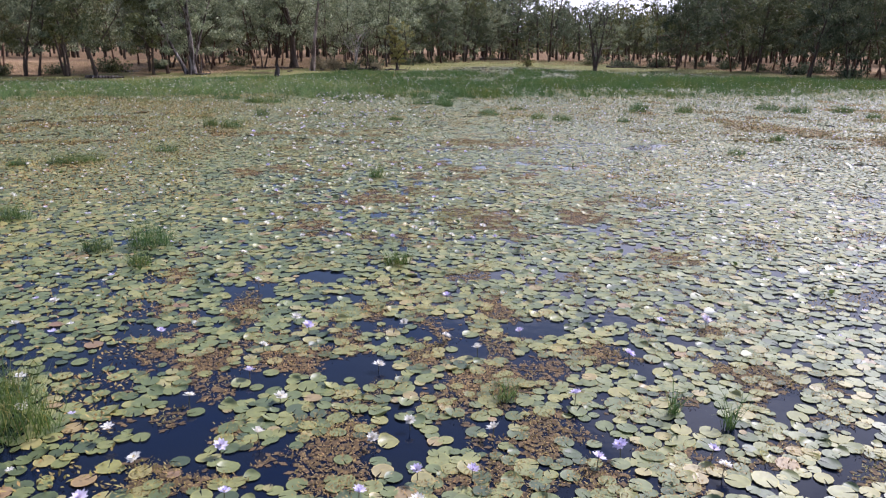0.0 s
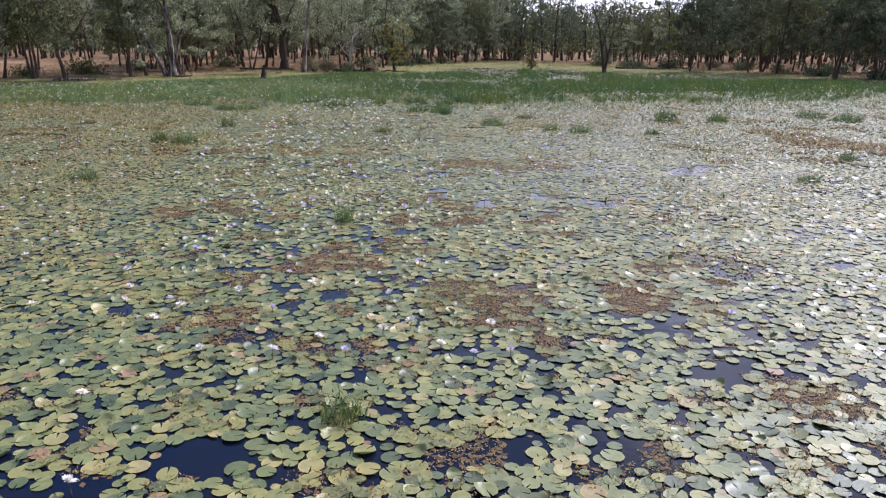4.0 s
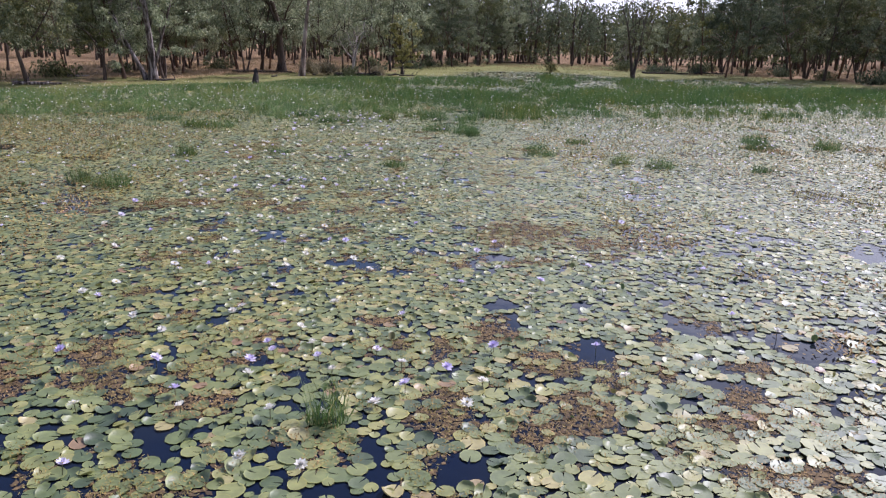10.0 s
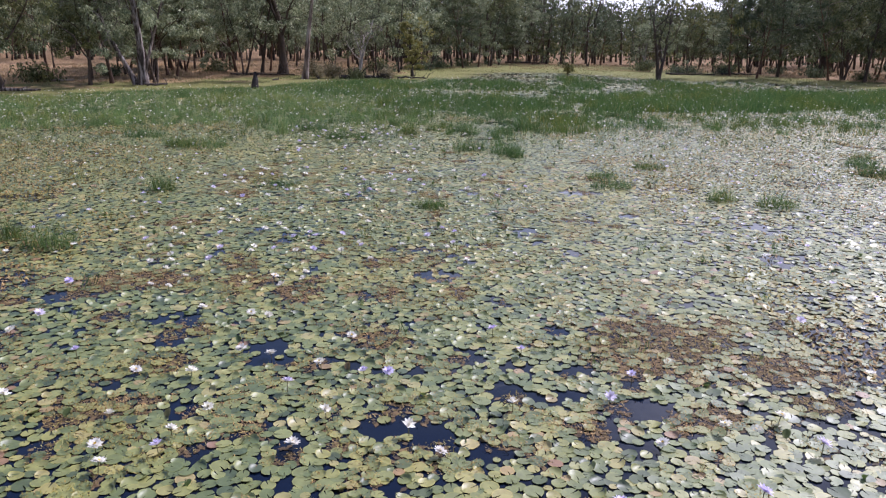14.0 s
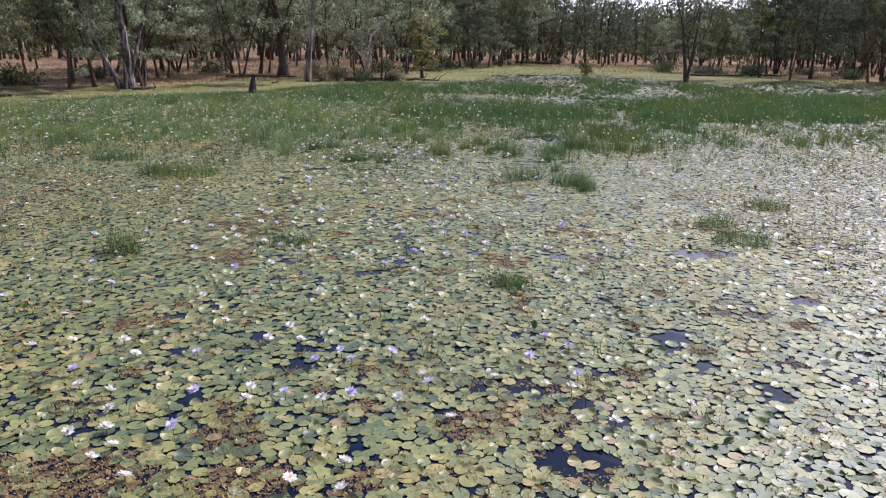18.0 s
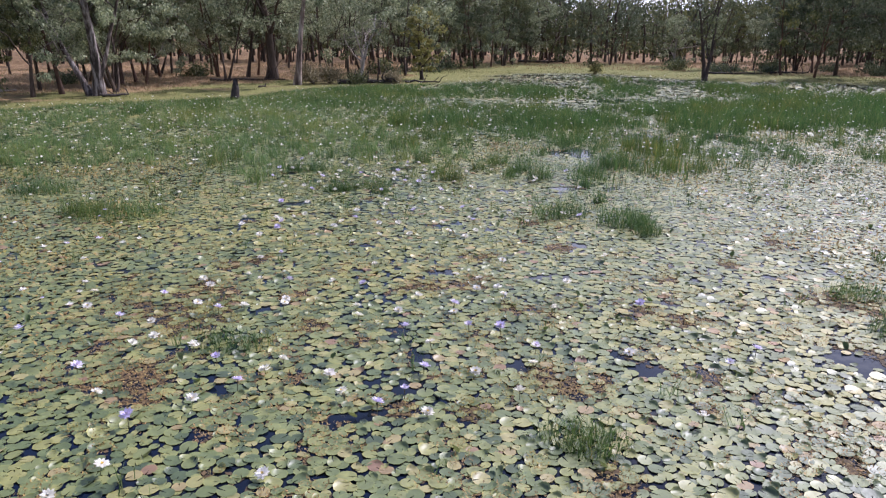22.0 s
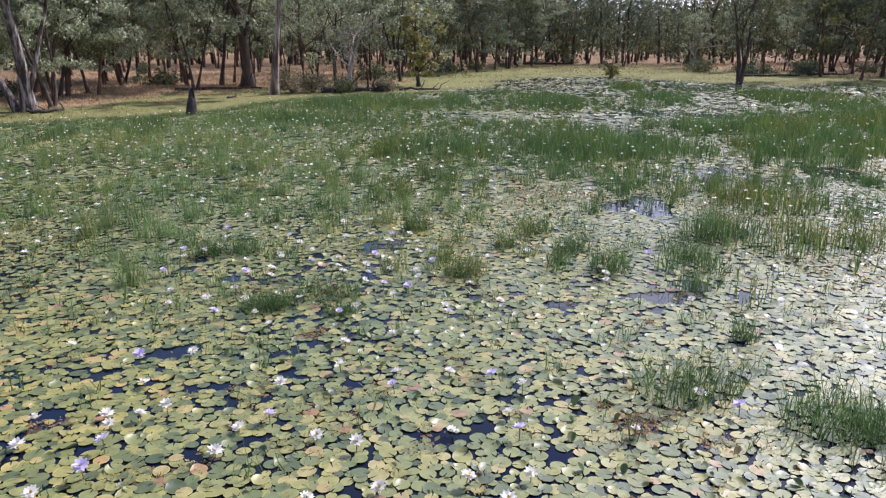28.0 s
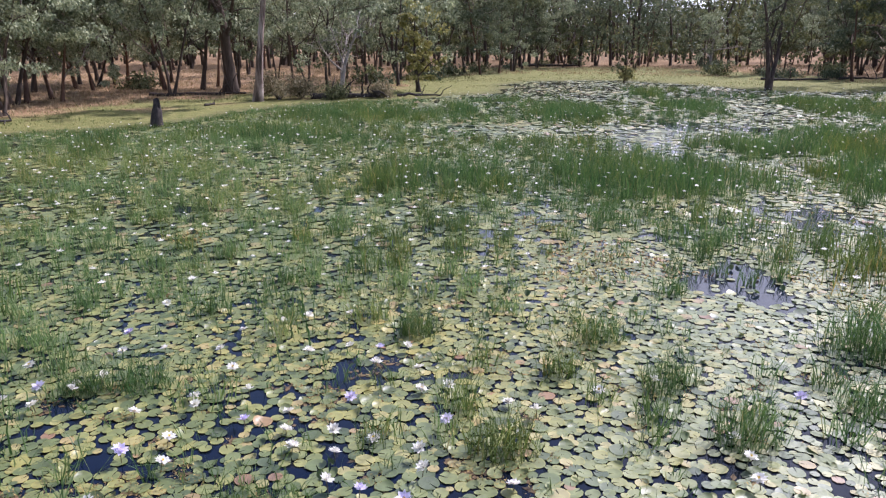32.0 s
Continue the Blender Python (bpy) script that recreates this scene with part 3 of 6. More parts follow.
MATS_2 = [(-1.03, 17.2, 0.59, 0.35), (-0.11, 17.28, 0.27, 0.32), (-2.05, 16.81, 0.43, 0.2), (-2.64, 16.17, 0.25, 0.28), (-1.98, 15.18, 0.4, 0.37),
    (-2.48, 14.94, 0.19, 0.2), (-0.59, 15.23, 0.16, 0.22), (-1.06, 14.34, 0.27, 0.17), (-2.04, 14.46, 0.18, 0.17), (0.55, 15.44, 0.17, 0.36), (-0.29,
    14.17, 0.15, 0.2), (0.43, 18.01, 0.29, 0.32), (0.99, 15.39, 0.36, 0.36), (1.27, 14.7, 0.45, 0.35), (0.85, 14.65, 0.2, 0.19), (1.76, 14.45, 0.2,
    0.19), (1.71, 14.02, 0.18, 0.25), (4.11, 16.65, 0.41, 0.38), (5.03, 16.74, 0.49, 0.41), (3.09, 14.92, 0.22, 0.24), (4.06, 14.81, 0.22, 0.32),
    (3.78, 15.32, 0.17, 0.17), (4.76, 15.77, 0.19, 0.25), (5.41, 16.01, 0.26, 0.23)]
MATS_3 = [(-2.29, 22.78, 0.18, 0.29), (-2.84, 21.74, 0.25, 0.28), (-1.9, 21.26, 0.26, 0.24), (-1.45, 21.41, 0.25, 0.2), (-1.22, 22.04, 0.16, 0.24),
    (-3.08, 23.78, 0.23, 0.18), (-2.14, 20.76, 0.15, 0.17), (-2.42, 20.71, 0.17, 0.17), (-0.2, 23.54, 0.2, 0.18), (0.01, 22.44, 0.3, 0.15), (0.29,
    21.67, 0.16, 0.17), (-2.69, 26.45, 0.34, 0.3), (1.31, 22.06, 0.29, 0.19), (0.82, 21.62, 0.24, 0.23), (1.77, 21.1, 0.31, 0.31), (0.66, 20.4, 0.23,
    0.2), (2.65, 24.76, 0.24, 0.31), (3.83, 25.73, 0.44, 0.38), (4.02, 20.74, 0.21, 0.22), (5.72, 23.75, 0.23, 0.24), (2.4, 20.48, 0.19, 0.18), (3.48,
    20.04, 0.23, 0.18), (2.92, 20.7, 0.18, 0.15), (-2.39, 27.4, 0.2, 0.25)]
MATS_4 = [(-3.26, 25.43, 0.3, 0.27), (-2.82, 25.61, 0.36, 0.28), (-2.24, 29.13, 0.39, 0.47), (-1.41, 28.65, 0.34, 0.43), (-0.36, 26.98, 0.38, 0.3),
    (-0.13, 28.59, 0.23, 0.43), (-2.64, 24.95, 0.28, 0.18), (-1.58, 25.02, 0.15, 0.15), (-5.11, 28.62, 0.29, 0.23), (-1.12, 26.33, 0.18, 0.16),
    (-0.74, 24.68, 0.15, 0.16), (2.87, 25.58, 0.22, 0.3), (4.64, 26.74, 0.39, 0.35), (3.79, 24.87, 0.23, 0.21), (2.27, 24.68, 0.15, 0.23), (0.77,
    28.44, 0.3, 0.26), (2.46, 27.08, 0.15, 0.25), (3.35, 26.8, 0.16, 0.25), (3.88, 26.93, 0.2, 0.26), (1.43, 24.64, 0.15, 0.21), (-3.09, 35.82, 0.33,
    0.35), (-3.75, 32.81, 0.45, 0.23), (-3.29, 33.38, 0.19, 0.18), (-1.08, 31.28, 0.26, 0.24)]
MATS_5 = [(-0.68, 31.13, 0.15, 0.21), (-1.53, 30.84, 0.15, 0.18), (-2.47, 30.6, 0.15, 0.15), (-1.11, 30.44, 0.18, 0.16), (-3.88, 30.67, 0.18, 0.18),
    (-3.46, 31.44, 0.15, 0.17), (1.13, 34.89, 0.24, 0.38), (0.98, 32.77, 0.2, 0.25), (1.12, 33.28, 0.17, 0.19), (0.97, 31.11, 0.15, 0.15), (1.75,
    30.86, 0.21, 0.22), (2.22, 32.17, 0.16, 0.23), (3.08, 33.27, 0.15, 0.25), (0.18, 30.13, 0.23, 0.16), (0.63, 30.08, 0.15, 0.2), (1.59, 29.89, 0.18,
    0.16), (2.73, 31.32, 0.15, 0.16), (4.29, 31.96, 0.19, 0.17), (-2.81, 35.19, 0.27, 0.22), (-1.34, 36.88, 0.2, 0.28), (-2.35, 37.15, 0.18, 0.22),
    (-2.2, 39.64, 0.23, 0.25), (0.14, 38.15, 0.34, 0.29), (-0.45, 34.64, 0.15, 0.18)]
MATS_6 = [(-0.83, 36.3, 0.16, 0.15), (-1.49, 35.44, 0.15, 0.19), (3.12, 36.43, 0.27, 0.23), (0.2, 34.63, 0.2, 0.23), (6.24, 39.48, 0.17, 0.48), (0.92,
    38.24, 0.32, 0.25), (4.83, 38.61, 0.15, 0.26), (1.55, 34.95, 0.15, 0.23), (2.36, 34.34, 0.15, 0.15), (2.5, 41.49, 0.25, 0.2), (3, 41.04, 0.23,
    0.19), (2.26, 41.84, 0.16, 0.15), (-0.37, 44.03, 0.2, 0.15)]
MATS_7 = [(-0.6, 17.5, 0.73, 0.53), (1.0, 16.0, 0.53, 0.42), (1.1, 15.4, 0.53, 0.32), (5.0, 16.9, 0.53, 0.53), (3.4, 15.5, 0.42, 0.63), (-3.8, 21.2, 0.42, 0.63), (2.8, 26.4, 0.95, 0.95), (-2.0, 16.6, 0.21, 0.42)]
MATS_8 = [(-2.3, 30.1, 0.32, 0.49), (-0.1, 30.0, 0.43, 0.3), (-1.1, 31.4, 0.24, 0.21), (1.6, 29.9, 0.16, 0.15), (-1.9, 29.3, 0.31, 0.2),
    (-1.1, 29.2, 0.18, 0.2), (-3.0, 35.6, 0.52, 0.35), (1.0, 35.1, 0.27, 0.27), (1.1, 33.3, 0.15, 0.28), (0.8, 38.1, 0.32, 0.3),
    (-1.6, 37.9, 0.19, 0.27), (-2.7, 39.5, 0.23, 0.28), (1.2, 39.5, 0.3, 0.18), (2.5, 39.8, 0.26, 0.3), (2.8, 36.8, 0.21, 0.18), (3.6, 38.0, 0.16, 0.16),
    (-1.9, 15.4, 0.39, 0.28), (1.3, 15.4, 0.71, 0.53), (-0.7, 17.5, 0.54, 0.29), (5.4, 16.7, 0.59, 0.52), (-2.9, 21.2, 0.36, 0.4),
    (1.4, 19.6, 0.32, 0.28), (1.4, 21.8, 0.36, 0.25), (4.9, 25.8, 0.75, 0.63), (-3.5, 29.4, 0.85, 0.55)]
MATS_9 = [(-4.1, 8.7, 0.36, 0.26), (-3.8, 8.0, 0.26, 0.27), (-0.1, 8.1, 0.4, 0.3), (-3.7, 9.4, 0.36, 0.24), (-2.8, 6.8, 0.44, 0.11), (0.3, 7.3, 0.26, 0.29),
    (3.0, 8.0, 0.33, 0.25), (-0.4, 6.6, 0.35, 0.16), (-1.9, 9.2, 0.37, 0.18), (3.9, 12.3, 0.46, 0.37), (-2.7, 10.7, 0.22, 0.42), (1.4, 8.9, 0.2, 0.23),
    (4.9, 9.9, 0.23, 0.2)]
MATS_10 = [(-3.8, 21.0, 0.41, 0.44), (-1.9, 19.0, 0.38, 0.22), (-0.6, 18.3, 0.31, 0.27), (0.3, 18.3, 0.29, 0.46), (0.8, 17.9, 0.24, 0.25),
    (-1.7, 20.4, 0.34, 0.23), (0.6, 20.0, 0.31, 0.29), (1.9, 20.9, 0.32, 0.19), (1.9, 19.9, 0.28, 0.37), (3.1, 18.7, 0.56, 0.22),
    (3.2, 19.6, 0.38, 0.21), (5.5, 19.6, 0.2, 0.43), (-0.9, 17.8, 0.33, 0.12), (4.0, 20.7, 0.22, 0.22), (-3.0, 21.8, 0.42, 0.3)]
MATS = MATS_9 + MATS_10 + MATS_8 + MATS_7 + MATS_1 + MATS_2 + MATS_3 + MATS_4 + MATS_5 + MATS_6
# flowers along the way, stretch by stretch
WHITE_1 = [(-2.92, 8.13), (-3.18, 7.15), (-2.07, 8.09), (-2.21, 7.35), (-2.02, 10.21), (-2.34, 9.31), (-1.09, 8.70), (-0.89, 7.44), (-1.23, 7.18),
    (-4.40, 8.09), (-0.94, 6.27), (-5.33, 10.36), (-0.72, 9.82), (-2.62, 11.59), (-2.99, 13.09), (-5.16, 11.15), (-4.72, 11.82), (-0.17, 7.18),
    (-0.28, 9.35), (1.56, 6.37), (0.01, 8.92), (-0.99, 16.12), (0.04, 15.58), (-2.59, 15.54), (-3.27, 15.65), (-2.80, 15.06), (-2.10, 14.08), (-2.34,
    17.45), (-1.92, 15.93), (-3.61, 17.06), (-2.70, 18.63), (-1.96, 18.32), (-0.17, 17.55), (0.57, 16.14), (0.22, 14.57), (-0.12, 14.39), (-0.85,
    14.33), (-3.38, 16.29), (0.49, 13.97), (2.39, 16.29), (1.14, 14.41), (-1.18, 19.37), (-1.01, 20.10), (-0.69, 19.19), (-2.40, 22.16), (-1.29,
    20.86), (-2.76, 20.38), (-1.82, 20.29)]
WHITE_2 = [(-0.47, 20.92), (0.24, 20.99), (-0.07, 20.22), (-0.55, 20.08), (-0.84, 22.05), (-0.46, 22.99), (-2.81, 22.59), (-3.38, 23.91), (-3.73,
    23.67), (-2.26, 23.73), (-1.28, 23.56), (-1.61, 22.95), (-4.55, 25.25), (-2.68, 24.45), (-1.69, 22.71), (-0.69, 21.57), (3.11, 23.03), (2.44,
    20.46), (2.10, 22.94), (1.01, 20.55), (0.78, 20.13), (4.64, 21.41), (-2.79, 24.72), (-2.24, 24.95), (-1.99, 25.32), (-2.30, 26.17), (-2.87,
    26.26), (-3.91, 25.73), (-2.84, 25.28), (-1.87, 26.69), (-0.93, 25.16), (-1.19, 24.64), (-0.20, 24.76), (-1.01, 26.17), (-1.54, 26.53), (-2.52,
    28.05), (-1.88, 27.70), (-1.67, 27.64), (-4.58, 27.52), (-3.39, 29.05), (-3.11, 28.86), (-1.72, 29.15), (-1.60, 28.74), (-1.32, 28.96), (-0.67,
    26.85), (-3.64, 30.09), (2.59, 24.48), (3.13, 25.05)]
WHITE_3 = [(3.18, 24.58), (0.03, 24.38), (1.94, 24.31), (0.80, 25.07), (-3.44, 30.55), (-3.36, 30.18), (-2.22, 30.60), (-1.51, 30.46), (-3.52, 31.78),
    (-3.74, 32.17), (-4.27, 32.12), (-3.88, 31.09), (-2.70, 32.61), (-1.93, 32.45), (-2.15, 32.06), (-1.78, 32.00), (-0.79, 30.38), (-3.12, 33.56),
    (-2.85, 33.91), (-3.51, 32.41), (-5.00, 34.43), (-4.52, 33.43), (-4.64, 32.96), (-1.12, 35.40), (-1.61, 33.69), (-0.45, 32.85), (-0.31, 32.44),
    (0.22, 30.83), (0.66, 30.49), (0.90, 30.41), (-0.34, 30.05), (1.13, 29.80), (1.93, 29.99), (-2.38, 35.03), (-1.77, 35.58), (-0.24, 34.50), (-0.04,
    35.97), (-0.79, 37.00), (-1.70, 37.43), (-3.20, 37.03), (-3.08, 36.62), (-3.26, 36.40), (-2.60, 36.31), (-1.60, 35.76), (-1.00, 34.92), (-3.28,
    35.22), (-4.42, 38.58), (-4.18, 38.18)]
WHITE_4 = [(-4.14, 37.75), (-2.75, 38.37), (-2.28, 38.71), (0.97, 35.39), (0.34, 35.27), (0.66, 34.70), (2.06, 35.52), (0.36, 36.85), (1.09, 37.40),
    (0.81, 37.80), (2.14, 34.01), (-1.11, 41.46), (-0.97, 41.84), (-0.67, 42.65), (-2.37, 41.07), (-2.75, 41.80), (-2.73, 42.15), (-2.17, 42.23),
    (-2.08, 42.01), (-1.86, 42.15), (-1.65, 42.26), (-1.99, 42.84), (-0.35, 40.67), (-0.30, 41.60), (0.03, 41.37), (0.18, 40.77), (0.46, 42.74),
    (-0.10, 42.89), (-1.66, 43.57), (-0.91, 44.18), (-2.98, 43.84), (0.50, 43.73), (-0.04, 43.56), (0.25, 45.55), (0.84, 41.50), (1.38, 41.70), (1.33,
    40.75), (0.85, 40.75), (0.99, 42.66), (1.62, 42.18), (2.37, 41.25), (3.20, 41.77), (2.69, 42.34), (4.31, 44.22), (-2.80, 48.08), (-2.18, 47.43),
    (-1.50, 46.98), (-1.07, 46.39)]
WHITE_5 = [(-1.04, 46.01), (-0.96, 46.99), (-0.50, 47.18), (-0.72, 47.73), (-0.92, 48.27), (-0.11, 46.46), (-0.04, 46.16), (0.31, 45.98), (0.74,
    47.73), (1.00, 45.62), (1.16, 47.45), (1.14, 47.06), (0.64, 46.21), (-1.47, 45.53), (1.10, 48.06), (-2.44, 47.17), (-1.98, 48.43), (-1.52, 48.37),
    (-1.79, 49.78), (-0.73, 48.75), (-0.30, 48.95), (-0.01, 49.20), (0.50, 49.12), (0.48, 48.15), (0.03, 48.13), (1.66, 45.37), (3.66, 45.76), (2.80,
    46.69), (3.50, 45.10), (2.11, 46.40), (1.91, 46.65)]
WHITE_6 = [(-2.3, 45.6), (-2.2, 45.0), (-1.8, 45.3), (-1.1, 44.5), (-1.3, 45.2), (-0.9, 45.3), (-0.6, 45.0), (0.1, 44.7), (0.6, 45.0), (-0.1, 46.7),
    (0.3, 46.3), (1.0, 45.9), (1.2, 44.5), (1.9, 44.5), (1.4, 47.0), (3.4, 46.8), (-2.2, 47.6), (-2.0, 47.8), (-2.8, 47.4), (-1.0, 47.2), (3.6, 45.4),
    (-2.1, 38.5), (-1.7, 37.7), (-0.8, 37.3), (0.6, 38.3), (1.1, 37.8), (1.1, 40.5), (-0.0, 37.6), (-0.3, 37.1), (1.6, 36.8), (-2.2, 37.5), (-2.9, 38.7),
    (-2.8, 37.7), (-2.2, 39.6), (-0.5, 39.0), (-1.1, 38.2), (0.9, 38.1), (2.1, 37.9), (3.0, 38.9), (-0.8, 40.4), (1.4, 38.9), (-3.2, 29.8), (-3.3, 29.6),
    (-3.0, 29.4), (-3.5, 30.8), (-2.2, 30.8), (-1.3, 29.4), (-0.5, 30.9)]
WHITE = WHITE_6 + WHITE_1 + WHITE_2 + WHITE_3 + WHITE_4 + WHITE_5
LILAC_1 = [(-2.50, 7.20), (-2.42, 8.65), (-3.42, 6.58), (-2.37, 6.49), (-1.37, 6.38), (-0.91, 6.61), (-3.54, 9.82), (-1.86, 9.77), (-0.47, 6.56),
    (0.59, 9.34), (0.59, 6.63), (0.82, 6.74), (0.74, 7.69), (1.58, 6.60), (1.61, 8.53), (2.94, 9.40), (2.38, 9.46), (-0.08, 10.69), (-1.32, 13.86),
    (-0.56, 13.80), (-1.43, 15.20), (-2.75, 15.71), (-1.31, 16.60), (-2.85, 18.09), (-2.51, 19.36), (0.57, 16.96), (0.79, 13.59), (1.19, 13.58),
    (4.13, 14.37), (-1.94, 20.63), (-1.32, 21.24), (-1.17, 21.64), (-1.10, 21.42), (-0.62, 21.22), (-0.00, 21.32), (0.23, 20.46), (-2.26, 21.28),
    (-3.46, 23.39), (-3.32, 21.68), (0.36, 22.39), (0.69, 20.85), (1.28, 21.36), (2.36, 23.46), (1.24, 23.45), (2.39, 21.20), (4.39, 21.97), (-2.29,
    24.66), (-3.60, 26.73)]
LILAC_2 = [(-1.30, 25.70), (-0.31, 25.89), (-0.56, 25.90), (-4.38, 27.86), (-4.46, 29.10), (2.13, 25.53), (1.76, 25.12), (1.16, 26.26), (4.80, 26.82),
    (3.24, 24.05), (0.96, 26.85), (-2.77, 30.04), (-2.72, 30.77), (-1.86, 30.63), (-1.59, 31.36), (-1.33, 31.54), (-1.22, 31.25), (-2.84, 31.59),
    (-4.02, 31.39), (-1.24, 30.56), (-0.47, 30.71), (-4.41, 34.06), (-0.78, 31.48), (0.67, 31.15), (1.05, 30.68), (1.17, 31.39), (0.99, 31.73),
    (-1.99, 35.23), (-2.29, 35.86), (-0.68, 34.62), (-0.17, 35.39), (-0.41, 34.88), (-0.26, 36.50), (-2.86, 34.67), (-3.66, 35.86), (-3.61, 37.22),
    (-3.26, 37.97), (0.46, 36.41), (0.81, 36.29), (1.08, 35.71), (2.94, 35.03), (3.38, 35.29), (-2.08, 41.28), (-2.03, 41.67), (-0.72, 41.96), (0.40,
    42.36), (-2.17, 43.42), (1.39, 41.35)]
LILAC_3 = [(1.37, 42.41), (3.42, 41.46), (-1.41, 46.19), (0.46, 46.92), (-0.48, 46.62), (0.81, 45.20), (1.28, 46.31), (4.63, 46.31)]
LILAC_4 = [(-1.6, 44.6), (-2.6, 46.5), (-0.1, 44.4), (0.5, 45.4), (1.2, 44.2), (-2.5, 47.5), (-2.0, 48.8), (0.8, 48.0), (-0.7, 38.1), (0.4, 37.1), (-2.5, 37.4),
    (-1.9, 39.7), (-1.7, 38.4), (2.7, 36.8)]
LILAC = LILAC_4 + LILAC_1 + LILAC_2 + LILAC_3

HOLE, WEEDY = 0.66, 0.64


def patches(spots, x, y, grow):
    """Over 0 within the patches, with ragged edges."""
    best = np.full(np.shape(x), -9.0)
    ragged = 0.9 * (rough_field(x, y, 0.5, 91) - 0.5)
    for cx, cy, a, b in spots:
        near = (np.abs(x - cx) < a * 2) & (np.abs(y - cy) < b * 2)
        size = grow[near]
        best[near] = np.maximum(best[near], 1 - np.hypot((x[near] - cx) / a, (y[near] - cy) / b) / size + ragged[near])
    return best


def along_way(x, y):
    """1 in the strip whose patches are listed one by one, 0 away from it."""
    half = np.interp(y, [5, 8, 14, 50], [2.6, 3.6, 4.6, 5.5])
    return np.clip(1.5 - np.abs(x - way_x(y) - 0.7) / half, 0, 1) * (y < 50)


def openness(x, y):
    """Over HOLE where the water lies open between the pads."""
    chance = rough_field(x, y, 1.1, 21) + 0.26 * (field(x, y, 7.0, 25) - 0.5) - 0.1 * along_way(x, y) - 0.14 - np.interp(y, [34, 40], [0, 0.08]) * (y < 60) - 0.07 * ~in_sight(x, y)
    return np.maximum(chance, np.where(patches(OPEN, x, y, np.interp(y, [12, 16, 30, 38], [1.15, 1.05, 1.05, 0.7])) > 0, 0.9, 0.0))


def weediness(x, y):
    chance = rough_field(x, y, 1.6, 31) + 0.3 * (field(x, y, 8.0, 35) - 0.5) - 0.2 * along_way(x, y) - np.interp(y, [38, 44], [0, 0.15])
    mat = patches(MATS, x, y, np.interp(y, [18, 26], [1.0, 0.9])) + 0.5 * (field(x, y, 0.13, 93) - 0.5)
    return np.maximum(chance - 0.05, np.where(mat > -1, WEEDY + 0.3 * mat, 0.0))


def scatter(step, y0, y1, seed):
    """Jittered places on a grid within sight."""
    rng = np.random.default_rng(seed)
    ys = np.arange(y0, y1, step)
    pts = []
    for y in ys:
        xs = np.arange(-4.0 - (y - 1.5) * 0.52, 1.0 + (y - 1.5) * 0.86, step)
        pts.append(np.stack([xs, np.full(len(xs), y)], 1))
    p = np.concatenate(pts)
    p += rng.uniform(-0.5, 0.5, p.shape) * step * 1.1
    return p, rng


TILE = 5.0


def pad_tile(seed):
    """Leaves of many sizes thrown on a square that joins up with itself, the largest first, hardly overlapping: place and radius."""
    rng = random.Random(seed)
    sizes = sorted((min(0.11, max(0.034, 0.064 * math.exp(rng.gauss(0, 0.27)))) for _ in range(2600)), reverse=True)
    cells, done, n = {}, [], int(TILE / 0.22)
    for r in sizes:
        for _ in range(9):
            x, y = rng.random() * TILE, rng.random() * TILE
            i, j = int(x / TILE * n), int(y / TILE * n)
            lap = rng.choice((0.6, 0.76, 0.92))
            free = True
            for a in (-1, 0, 1):
                for b in (-1, 0, 1):
                    for u, v, q in cells.get(((i + a) % n, (j + b) % n), ()):
                        dx, dy = abs(u - x), abs(v - y)
                        dx, dy = min(dx, TILE - dx), min(dy, TILE - dy)
                        if dx * dx + dy * dy < (lap * (r + q)) ** 2:
                            free = False
                            break
            if free:
                cells.setdefault((i, j), []).append((x, y, r))
                done.append((x, y, r))
                break
    return np.array(done)


TILES = [pad_tile(411 + i) for i in range(4)]


def pad_places(x0, x1, y0, y1, scale, seed):
    """Tiles turned at random, side by side over a stretch of the plan: places and radii."""
    rng = np.random.default_rng(seed)
    side, out = TILE * scale, []
    for i in range(int(np.floor(x0 / side)), int(np.ceil(x1 / side))):
        for j in range(int(np.floor(y0 / side)), int(np.ceil(y1 / side))):
            q = TILES[rng.integers(4)].copy()
            if rng.random() < 0.5:
                q = q[:, [1, 0, 2]]
            for axis in (0, 1):
                if rng.random() < 0.5:
                    q[:, axis] = TILE - q[:, axis]
            out.append(q * scale + (i * side, j * side, 0))
    q = np.concatenate(out)
    q = q[(q[:, 0] > x0) & (q[:, 0] < x1) & (q[:, 1] >= y0) & (q[:, 1] < y1)]
    return q, rng


